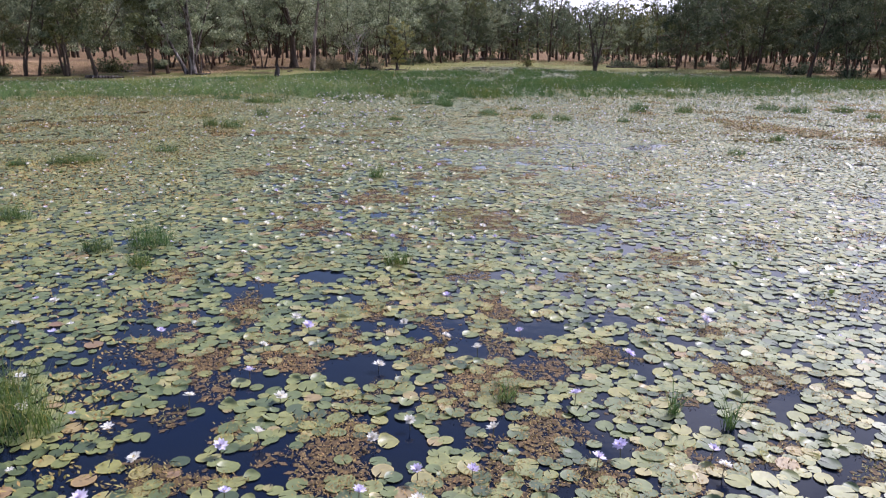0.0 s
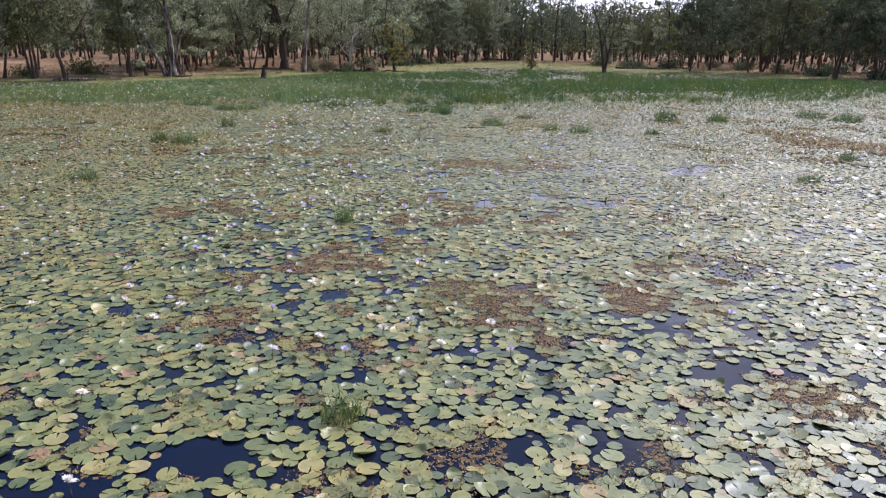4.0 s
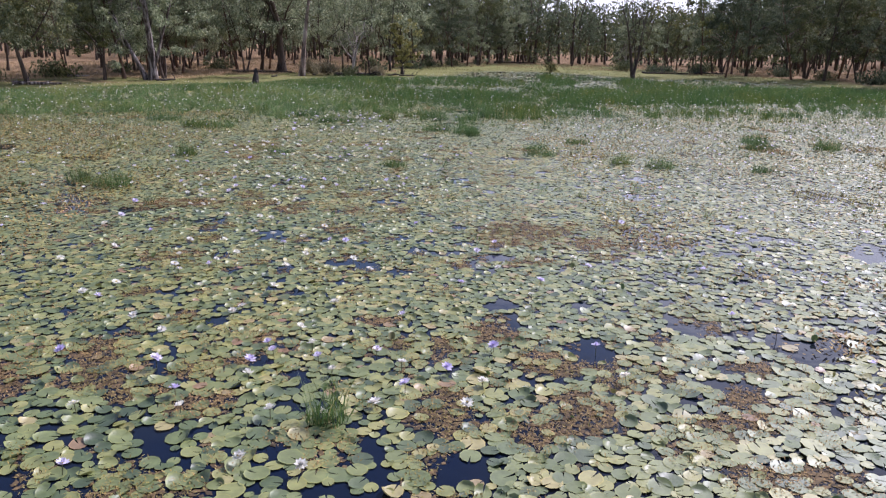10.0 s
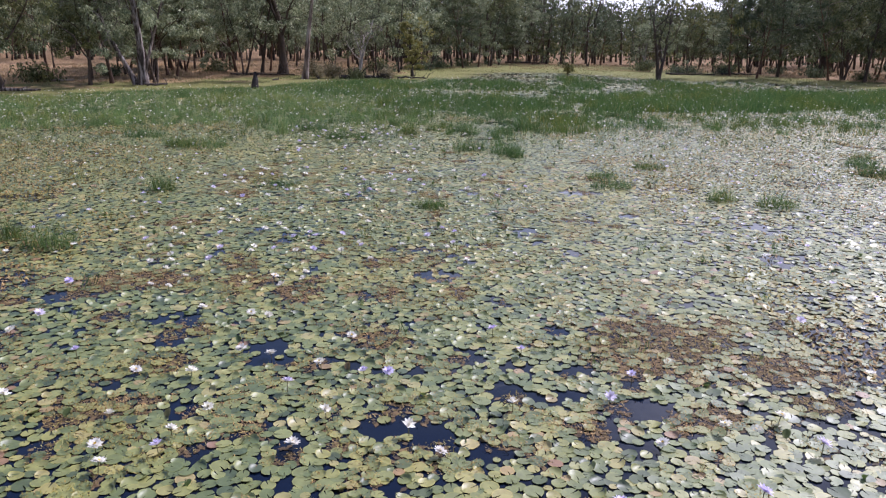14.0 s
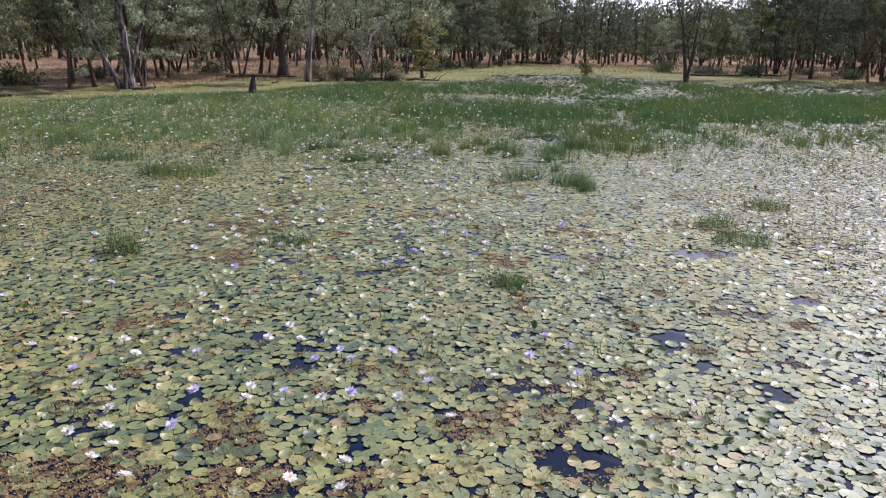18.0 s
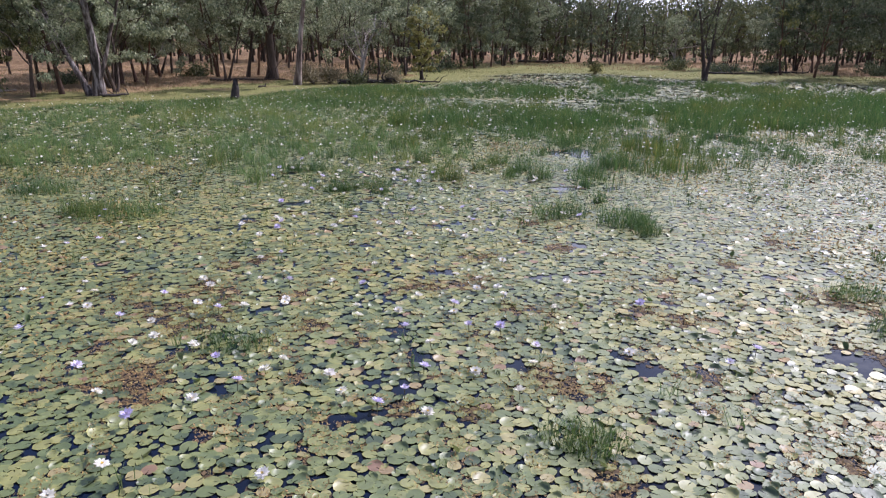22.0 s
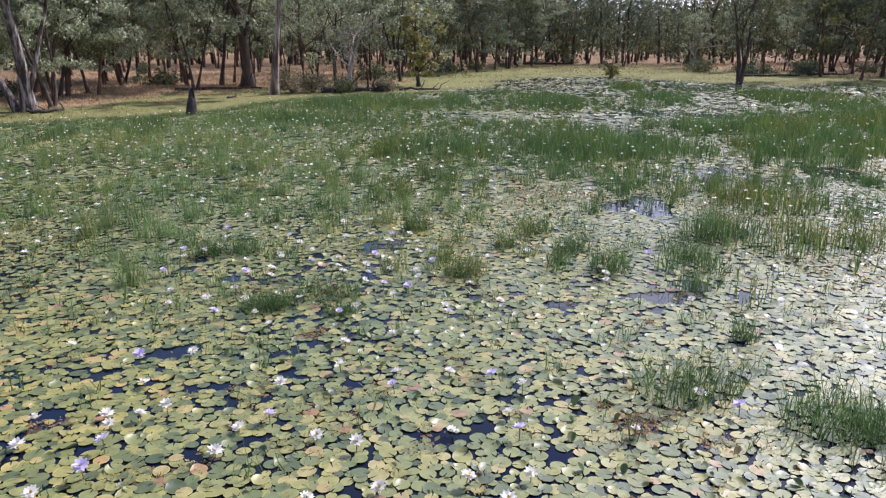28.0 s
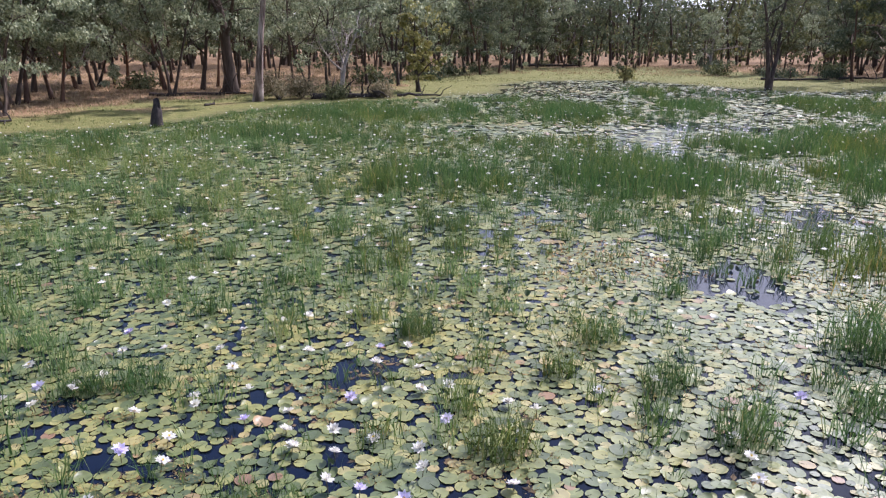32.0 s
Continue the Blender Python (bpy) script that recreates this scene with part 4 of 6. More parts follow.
def pad_shapes(p, rng, sides, ringed=False, lift=0.006, tilt=0.03):
    """Round leaves with a notch, slightly cupped and tilted; p holds places and radii. Corners, faces and how near the rim each corner is."""
    n = len(p)
    r = p[:, 2]
    turn = rng.uniform(0, 2 * np.pi, n)
    ang = np.linspace(0.11, 2 * np.pi - 0.11, sides)
    rr = r[:, None] * (1 + rng.normal(0, 0.03, (n, sides)))
    squash = rng.uniform(0.88, 1.0, n)[:, None]
    wave = (np.where(rng.random(n) < 0.5, 0.15, 2.36) - turn + rng.normal(0, 0.6, n))[:, None]      # lifted edges aimed at two bearings, shaped for glints and dark sides
    often = np.interp(p[:, 1], [8, 20, 34, 42], [0.12, 0.34, 0.3, 0.16])
    strength = np.where(rng.random(n) < often, rng.uniform(0.1, 0.6 if ringed else 0.5, n), rng.uniform(0.0, 0.045, n))[:, None]
    cup = 0.02 * rng.random((n, 1))
    tx, ty = rng.normal(0, tilt, (2, n))[:, :, None]
    up = np.maximum(0, np.cos(ang[None] - wave)) ** 2
    us, vs, zs, rim = [np.zeros((n, 1))], [np.zeros((n, 1))], [np.zeros((n, 1))], [0.0]
    for out, share in (((0.78, 0.15), (1.0, 1.0)) if ringed else ((1.0, 1.0),)):
        us.append(np.cos(ang)[None] * rr * out)
        vs.append(np.sin(ang)[None] * rr * out * squash)
        zs.append(rr * share * (strength * up + cup))
        rim += [out] * sides
    u, v, z = (np.concatenate(a, 1) for a in (us, vs, zs))
    z = z + tx * u + ty * v + (lift * rng.random(n) + 0.006 + r * 0.7 * (np.abs(tx[:, 0]) + np.abs(ty[:, 0])))[:, None]
    c, s = np.cos(turn)[:, None], np.sin(turn)[:, None]
    co = np.stack([p[:, :1] + c * u - s * v, p[:, 1:2] + s * u + c * v, z], 2)
    k = np.arange(n) * u.shape[1]
    tris = np.concatenate([np.stack([k, k + i, k + i + 1], 1) for i in range(1, sides)])
    faces = [tris]
    if ringed:
        faces.append(np.concatenate([np.stack([k + i, k + sides + i, k + sides + i + 1, k + i + 1], 1) for i in range(1, sides)]))
    return co.reshape(-1, 3), faces, np.tile(rim, n)


def pad_mesh(name, p, rng, sides, ringed=False):
    co, faces, rim = pad_shapes(p, rng, sides, ringed)
    me = mesh_of(name, co, faces, PAD, True)
    me.attributes.new("rim", "FLOAT", "POINT").data.foreach_set("value", rim.astype(np.float32))
    return me


def keep_pads(p, rng, thin=1.0):
    x, y = p[:, 0], p[:, 1]
    d = from_shore(x, y)
    reed = reediness(x, y)
    hole, weed = openness(x, y) - 0.3 * reed - np.interp(y, [48, 53], [0, 0.12]) * (x < 5), weediness(x, y) - 0.2 * reed
    gaps = np.clip(0.62 + 0.9 * rough_field(x, y, 0.5, 47), 0, 1) * np.clip(0.74 + 0.7 * field(x, y, 2.2, 49), 0, 1)
    chance = gaps * np.where(hole > HOLE, 0.1, 1.0) * np.where(weed > WEEDY, 0.42, 1.0) * (1 - 0.1 * reed) * np.where((y > 60) & (x > 8), 0.65, 1.0) * thin * np.interp(y, [11, 15], [0.86, 1.0]) * np.interp(y, [72, 80, 88], [1, 0.85, 0.75])
    return p[(rng.random(len(p)) < chance) & (d < -0.2)]


def build_pads():
    p, rng = pad_places(-34, 50, -2.0, 22.0, 1.0, 41)
    p = np.concatenate([p, pad_places(-34, 50, 22.0, 52.0, 0.79, 42)[0]])
    p = p[in_sight(p[:, 0], p[:, 1]) | ((np.abs(p[:, 0] - way_x(p[:, 1])) < 6) & (p[:, 1] < 12))]
    p = keep_pads(p, rng)
    off = np.abs(p[:, 0] - way_x(p[:, 1])) + 50 * ((p[:, 1] < 7) | (p[:, 1] > 46))
    single = np.zeros(len(p), bool)
    single[np.argsort(off)[:300]] = True
    kinds = [pad_mesh("lily_pad", np.array([(0, 0, 0.065)]), np.random.default_rng(430 + i), 15, True) for i in range(14)]
    for i, (x, y, r) in enumerate(p[single]):
        ob = new("lily_pad", kinds[i % 14])
        ob.matrix_basis = pose(x, y, 0, 0, 0, float(rng.uniform(0, 360))) @ Matrix.Scale(float(r / 0.065), 4)
        tagged(ob, "round notched lily pad floating on the water", "lily pad", "lily pads along the way")
    p = p[~single]
    gap = np.abs(p[:, 0] - way_x(p[:, 1]))
    for on, sides, ringed in ((gap <= 3.5, 12, True), ((gap > 3.5) & (gap <= 9), 9, False), (gap > 9, 6, False)):
        tagged(new("lily_pads", pad_mesh("lily_pads", p[on], rng, sides, ringed)), "round green and yellowing lily pads floating on the pond", "lily pads", kind="stuff")
    q, rng = pad_places(-46, 90, 52.0, 66.0, 1.45, 44)
    w, _ = pad_places(-46, 90, 66.0, 104.0, 2.0, 43)
    q = np.concatenate([q, w])
    q = keep_pads(q[in_sight(q[:, 0], q[:, 1])], rng, 0.95)
    tagged(new("distant_lily_pads", pad_mesh("distant_lily_pads", q, rng, 7)), "lily pads among the reeds further up the pond", "lily pads", kind="stuff")
    # the cover goes on round the way
    q, rng = pad_places(-46, 58, -16, 72, 1.5, 45)
    x, y = q[:, 0], q[:, 1]
    rim = np.hypot(x * 0.95, y - 26) + 8 * field(x, y, 5.0, 99)
    q = q[~in_sight(x, y) & ~((np.abs(x - way_x(y)) < 6) & (y < 12) & (y > -2)) & (rim < 46)]
    q = keep_pads(q, rng)
    tagged(new("distant_lily_pads", pad_mesh("distant_lily_pads", q, rng, 6)), "lily pads on the water beside the way", "lily pads", kind="stuff")


def blades(base, rng, height, width, lean=0.18, kink=0.15):
    """Upright tapered blades, two quads and a tip: base (n, 3)."""
    n = len(base)
    h = height * rng.uniform(0.55, 1.15, n) if np.isscalar(height) else height
    w = width * rng.uniform(0.7, 1.3, n)
    a = rng.uniform(0, 2 * np.pi, n)
    side = np.stack([np.cos(a), np.sin(a), np.zeros(n)], 1) * w[:, None] * 0.5
    tilt = rng.normal(0, lean, (n, 2))
    bend = rng.normal(0, kink, (n, 2))
    mid = base + np.stack([tilt[:, 0] * h * 0.5, tilt[:, 1] * h * 0.5, h * 0.55], 1)
    tip = base + np.stack([(tilt[:, 0] + bend[:, 0]) * h, (tilt[:, 1] + bend[:, 1]) * h, h * (1 - 0.5 * (bend ** 2).sum(1))], 1)
    co = np.stack([base - side, base + side, mid + side * 0.8, mid - side * 0.8, tip], 1).reshape(-1, 3)
    k = np.arange(n) * 5
    return co, np.stack([k, k + 1, k + 2, k + 3], 1), np.stack([k + 3, k + 2, k + 4], 1)


def build_reeds():
    p, rng = scatter(0.5, 40.0, 90.0, 51)
    on = (rng.random(len(p)) < np.interp(p[:, 0], [-1, 1, 7, 9], [0.8, 1.0, 1.0, 0.8]) * reediness(p[:, 0], p[:, 1])) & in_sight(p[:, 0], p[:, 1])
    p = p[on]
    tuft = np.clip(rng.lognormal(-0.25, 0.6, len(p)), 0.15, 2.4)
    count = (44 * tuft).astype(int) + 3
    off = rng.normal(0, 1, (count.sum(), 2)) * np.repeat(0.035 + 0.06 * np.sqrt(tuft), count)[:, None]
    base = np.repeat(p, count, 0) + off
    shallow = np.clip(-from_shore(p[:, 0], p[:, 1]) / 5, 0.45, 1)
    h = np.repeat(rng.uniform(0.34, 0.6, len(p)) * (0.7 + 0.2 * np.minimum(tuft, 1.6)) * shallow, count) * rng.uniform(0.45, 1.15, count.sum())
    base = np.concatenate([base, np.full((len(base), 1), -0.03)], 1)
    deep = np.repeat(field(p[:, 0], p[:, 1], 1.1, 57) + 0.12 * np.clip(p[:, 0], -4, 4) > 0.5, count)
    for on, mat, text in ((deep, SEDGE, "tufts of deep green reeds standing among lily pads"), (~deep, REED, "tufts of light green reeds standing among lily pads")):
        co, quads, tris = blades(base[on], rng, h[on], 0.010, 0.24, 0.3)
        tagged(new("reed_tufts", mesh_of("reed_tufts", co, [quads, tris], mat)), text, "reeds", kind="stuff")
    p, rng = scatter(0.08, 44.0, 88.0, 53)
    p = p[in_sight(p[:, 0], p[:, 1])]
    thick = reed_beds(p[:, 0], p[:, 1])
    on = rng.random(len(p)) < thick ** 1.2 * (from_shore(p[:, 0], p[:, 1]) < 0.5)
    p, thick = p[on], thick[on]
    h = rng.uniform(0.32, 0.72, len(p)) * (0.6 + 0.5 * thick) * np.clip(-from_shore(p[:, 0], p[:, 1]) / 4, 0.4, 1)
    base = np.concatenate([p, np.maximum(-0.03, land(p[:, 0], p[:, 1]) - 0.02)[:, None]], 1)
    co, quads, tris = blades(base, rng, h, 0.016, 0.13, 0.2)
    tagged(new("reed_bed", mesh_of("reed_bed", co, [quads, tris], SEDGE)), "dense bed of deep green reeds in the shallow pond", "reeds", kind="stuff")


build_pads()
build_reeds()

# lone clumps in the open water: place, width, height
CLUMPS = [(-8.8, 22.9, 0.55, 0.5), (-8.3, 23.1, 0.4, 0.4), (-4.6, 14.0, 0.36, 0.7), (-5.4, 13.8, 0.25, 0.4), (-4.5, 12.9, 0.2, 0.4), (-7.7, 16.2, 0.4, 0.5), (-10.0, 22.6, 0.3, 0.4),
          (-6.6, 24.9, 0.35, 0.4), (-5.5, 31.3, 0.45, 0.6), (-6.4, 31.9, 0.3, 0.6), (-4.8, 36.0, 0.3, 0.65), (-0.6, 12.5, 0.22, 0.4), (0.1, 7.9, 0.1, 0.35),
          (1.6, 7.4, 0.06, 0.5), (2.0, 7.1, 0.06, 0.5), (-4.35, 7.8, 0.36, 0.8), (-4.7, 8.3, 0.3, 0.7), (10.9, 23.0, 0.3, 0.35), (-0.5, 20.0, 0.18, 0.55)]
CLUMPS_AHEAD = [(7.5, 34.0, 0.35, 0.5), (8.4, 33.3, 0.45, 0.5), (14.0, 38.3, 0.5, 0.6), (15.7, 36.7, 0.5, 0.6), (20.9, 38.0, 0.7, 0.6), (21.6, 36.4, 0.7, 0.6),
                (24.1, 36.4, 0.6, 0.6), (23.7, 33.6, 0.4, 0.5), (5.8, 37.0, 0.4, 0.35), (14.2, 26.1, 0.3, 0.4), (5.6, 35.7, 0.55, 0.35), (13.4, 36.9, 0.5, 0.5),
                (7.6, 38.3, 0.5, 0.35), (1.1, 33.8, 0.3, 0.3), (10.9, 32.5, 0.3, 0.4), (3.2, 42.0, 0.55, 0.55), (4.2, 41.2, 0.5, 0.65), (4.3, 40.4, 0.3, 0.5)]
CLUMPS_EDGE = [(-5.2, 43.1, 0.9, 0.5), (-5.9, 43.3, 0.5, 0.5), (-7.5, 45.6, 0.7, 0.5), (-0.3, 45.3, 0.5, 0.35), (-1.0, 45.0, 0.4, 0.35), (4.4, 43.1, 0.16, 0.5),
               (1.7, 45.9, 0.32, 0.55), (3.8, 45.8, 0.34, 0.7), (6.1, 47.3, 0.55, 0.8), (-1.6, 47.6, 0.3, 0.5), (-2.1, 47.6, 0.25, 0.5), (3.6, 46.9, 0.3, 0.55),
               (3.3, 48.1, 0.3, 0.55), (1.3, 48.6, 0.25, 0.6), (5.2, 46.1, 0.3, 0.55), (2.6, 47.3, 0.2, 0.5), (-2.2, 36.4, 0.45, 0.25), (1.0, 34.0, 0.35, 0.25)]
CLUMPS_EDGE += [(-1.0, 44.9, 0.3, 0.35), (-0.1, 44.6, 0.22, 0.3), (4.4, 41.0, 0.3, 0.5)]

ISLANDS = [(11.5, 75.4, 1.5, 0.55), (9.3, 81.1, 1.0, 0.5), (7.9, 81.3, 0.7, 0.45), (19.0, 84.4, 0.9, 0.45), (14.7, 78.1, 0.6, 0.45), (18.3, 77.3, 0.9, 0.45), (26.0, 76.7, 1.7, 0.55),
           (24.0, 69.5, 1.2, 0.55), (27.4, 71.5, 0.8, 0.5), (4.7, 74.9, 0.9, 0.5), (11.9, 73.5, 0.9, 0.5), (17.7, 73.4, 0.6, 0.4), (2.8, 73.5, 0.8, 0.5)]


def reed_clump(x, y, wide, high, seed):
    rng = np.random.default_rng(seed)
    n = int(760 * wide)
    a, r = rng.uniform(0, 2 * np.pi, n), wide * np.sqrt(rng.random(n))
    base = np.stack([np.cos(a) * r, np.sin(a) * r * 0.75, np.full(n, -0.03)], 1)
    co, quads, tris = blades(base, rng, high * np.clip(rng.normal(0.75, 0.25, n), 0.3, 1.25) * (1.1 - 0.35 * r / wide), 0.0075, 0.3, 0.42)
    ob = new("reed_clump", mesh_of("reed_clump", co, [quads, tris], SEDGE))
    ob.matrix_basis = pose(x, y, 0)
    tall = "tall" if high > 0.52 else "low"
    tagged(ob, f"{tall} clump of green reeds standing among lily pads", "reeds", "reed clumps in open water")


for i, c in enumerate(CLUMPS + CLUMPS_AHEAD + CLUMPS_EDGE + ISLANDS):
    reed_clump(*c, 100 + i)


def build_weed():
    """Brown and olive water weed in bushy mats between the pads."""
    p, rng = scatter(0.0205, 5.0, 48.0, 61)
    p = p[along_way(p[:, 0], p[:, 1]) > 0.5]
    q, _ = scatter(0.06, 5.0, 54.0, 62)
    q = q[along_way(q[:, 0], q[:, 1]) <= 0.5]
    on = in_sight(p[:, 0], p[:, 1])
    p = p[on]
    q = q[in_sight(q[:, 0], q[:, 1])]
    w = np.stack(np.meshgrid(np.arange(-34, 34, 0.13), np.arange(-6, 48, 0.13)), 2).reshape(-1, 2)
    w = w[~in_sight(w[:, 0], w[:, 1])] + rng.uniform(-0.07, 0.07, (int((~in_sight(w[:, 0], w[:, 1])).sum()), 2))
    size = np.concatenate([np.full(len(p), 0.025), np.interp(q[:, 1], [12, 20], [0.042, 0.058]), np.full(len(w), 0.11)])
    p = np.concatenate([p, q, w])
    x, y = p[:, 0], p[:, 1]
    off = size > 0.035
    side = np.interp(x - 0.25 * y, [-2, 5], [1.0, 0.35])
    stray = off & (rng.random(len(p)) < side * (np.interp(y, [10, 20], [0.05, 0.14]) + np.interp(y, [10, 20], [0.1, 0.28]) * (field(x, y, 3.0, 66) > 0.5)))
    sprig = ~off & (rng.random(len(p)) < 0.5) & (rough_field(x, y, 0.3, 68) > np.interp(y, [36, 44], [0.6, 0.68]))
    on = ((weediness(x, y) > WEEDY - 0.09 + 0.17 * rng.random(len(p))) & (off | (rng.random(len(p)) < 0.97)) | stray | sprig)
    on &= (from_shore(x, y) < -0.5) & (reediness(x, y) < 0.6)
    p, size, off = p[on], size[on], off[on]
    n = len(p)
    a, b = rng.uniform(0, 2 * np.pi, n), rng.uniform(0.0, 0.9, n)
    along = np.stack([np.cos(a) * np.cos(b), np.sin(a) * np.cos(b), np.sin(b)], 1) * (size * rng.uniform(0.7, 1.6, n))[:, None]
    across = np.stack([-np.sin(a), np.cos(a), np.zeros(n)], 1) * (size * np.where(off, 0.3, 0.22))[:, None]
    base = np.concatenate([p, rng.uniform(0.006, 0.034, (n, 1))], 1)
    under = ~off & (rng.random(n) < 0.22)                       # added layer below, coloured dark like the gaps within the mats
    along[under] *= (3.0, 3.0, 0.06)
    across[under] *= 4.5
    base[under, 2] = rng.uniform(0.002, 0.005, int(under.sum()))
    co = np.stack([base, base + along * 0.5 + across, base + along, base + along * 0.5 - across], 1).reshape(-1, 3)
    co = co.reshape(n, 4, 3)
    for on, mat, text in ((~under, WEED, "mats of brown and olive water weed between the pads"), (under, WEED_UNDER, "added dark layer of matted weed below the brighter leaves")):
        k = np.arange(int(on.sum())) * 4
        tagged(new("floating_weed", mesh_of("floating_weed", co[on].reshape(-1, 3), [np.stack([k, k + 1, k + 2, k + 3], 1)], mat)), text, "water weed", kind="stuff")


build_weed()


def build_raised_leaves():
    """Lily leaves that stand up out of the water, and thin low sprigs of reed between the pads."""
    p, rng = scatter(0.4, 8.0, 60.0, 63)
    x, y = p[:, 0], p[:, 1]
    chance = np.interp(y, [8, 24, 40, 46], [0.05, 0.14, 0.24, 0.5]) * np.clip(4.0 * rough_field(x, y, 1.6, 64) - 1.6, 0, 1.6) * np.interp(x - way_x(y), [-4, 2], [0.55, 1.0])
    p = p[(rng.random(len(p)) < chance) & in_sight(x, y) & (from_shore(x, y) < -1)]
    n, sides = len(p), 9
    r, turn, up = rng.uniform(0.028, 0.055, n), rng.uniform(0, 2 * np.pi, n), rng.uniform(0.3, 1.1, n)
    a = np.linspace(0, 2 * np.pi, sides, endpoint=False)[None]
    u, v = np.cos(a) * r[:, None] * 0.75, np.sin(a) * r[:, None] + r[:, None]
    fold = np.abs(u) * rng.uniform(0.3, 1.1, (n, 1))
    out, z = v * np.cos(up)[:, None] - fold * np.sin(up)[:, None], v * np.sin(up)[:, None] + fold * np.cos(up)[:, None]
    c, d = np.cos(turn)[:, None], np.sin(turn)[:, None]
    ring = np.stack([p[:, :1] + c * u - d * out, p[:, 1:] + d * u + c * out, z + 0.004], 2)
    foot = np.concatenate([p + np.stack([-d[:, 0], c[:, 0]], 1) * (r * np.cos(up))[:, None], (r * np.sin(up))[:, None]], 1)[:, None]
    k = np.arange(n) * (sides + 1)
    f = np.concatenate([np.stack([k, k + 1 + i, k + 1 + (i + 1) % sides], 1) for i in range(sides)])
    tagged(new("raised_lily_leaves", mesh_of("raised_lily_leaves", np.concatenate([foot, ring], 1).reshape(-1, 3), [f], RAISED, True)),
           "folded dark green lily leaves standing above the water", "lily pads", kind="stuff")
    p, rng = scatter(0.3, 26.0, 58.0, 65)
    x, y = p[:, 0], p[:, 1]
    chance = np.interp(y, [26, 40, 44, 48, 58], [0.03, 0.08, 0.42, 0.75, 0.6]) * np.clip(2.4 * rough_field(x, y, 1.8, 67) - 0.55, 0, 1)
    p = p[(rng.random(len(p)) < chance) & in_sight(x, y) & (from_shore(x, y) < -1)]
    count = rng.integers(3, 12, len(p))
    base = np.repeat(p, count, 0) + rng.normal(0, 0.05, (count.sum(), 2))
    base = np.concatenate([base, np.full((len(base), 1), -0.02)], 1)
    co, quads, tris = blades(base, rng, np.repeat(rng.uniform(0.14, 0.34, len(p)), count), 0.009, 0.35, 0.4)
    tagged(new("reed_sprigs", mesh_of("reed_sprigs", co, [quads, tris], SEDGE)), "thin low sprigs of green reed between the pads", "reeds", kind="stuff")


build_raised_leaves()


# ---- water lily flowers ----
def petals(rng, rings=((9, 0.068, 0.25), (8, 0.058, 0.7), (6, 0.044, 1.1)), open_to=1.0):
    """Pointed petals in rings: length and upward angle; a quad and a folded tip each."""
    co, quads, tris = [], [], []
    for count, length, rise in rings:
        for i in range(count):
            a = 2 * np.pi * (i + rng.uniform(-0.15, 0.15)) / count + rise
            e = rise * open_to + rng.normal(0, 0.08)
            d = np.array([np.cos(a) * np.cos(e), np.sin(a) * np.cos(e), np.sin(e)])
            s = np.array([-np.sin(a), np.cos(a), 0]) * length * 0.26
            k = len(co)
            co += [d * length * 0.1 - s * 0.4, d * length * 0.1 + s * 0.4, d * length * 0.6 + s + (0, 0, 0.002), d * length * 0.6 - s + (0, 0, 0.002), d * length]
            quads.append((k, k + 1, k + 2, k + 3))
            tris.append((k + 3, k + 2, k + 4))
    return np.array(co), np.array(quads), np.array(tris)


def rod(points, radii, sides=6):
    """A tapered tube along a line of points: corners and faces, closed by a cap at its end."""
    pts = np.asarray(points, float)
    axis = np.gradient(pts, axis=0)
    axis /= np.linalg.norm(axis, axis=1)[:, None] + 1e-9
    ref = np.where(np.abs(axis[:, :1]) > 0.9, (0.0, 1.0, 0.0), (1.0, 0.0, 0.0))
    u = np.cross(axis, ref)
    u /= np.linalg.norm(u, axis=1)[:, None] + 1e-9
    v = np.cross(axis, u)
    ang = np.linspace(0, 2 * np.pi, sides, endpoint=False)
    co = pts[:, None] + np.asarray(radii, float)[:, None, None] * (np.cos(ang)[None, :, None] * u[:, None] + np.sin(ang)[None, :, None] * v[:, None])
    faces = []
    for i in range(len(pts) - 1):
        for j in range(sides):
            k, m = i * sides, (j + 1) % sides
            faces.append((k + j, k + m, k + sides + m, k + sides + j))
    return co.reshape(-1, 3), faces


def degrees_of(a):
    return float(a) * 180 / math.pi


RINGS = ((9, 0.062, 0.3), (8, 0.054, 0.75), (6, 0.042, 1.1))


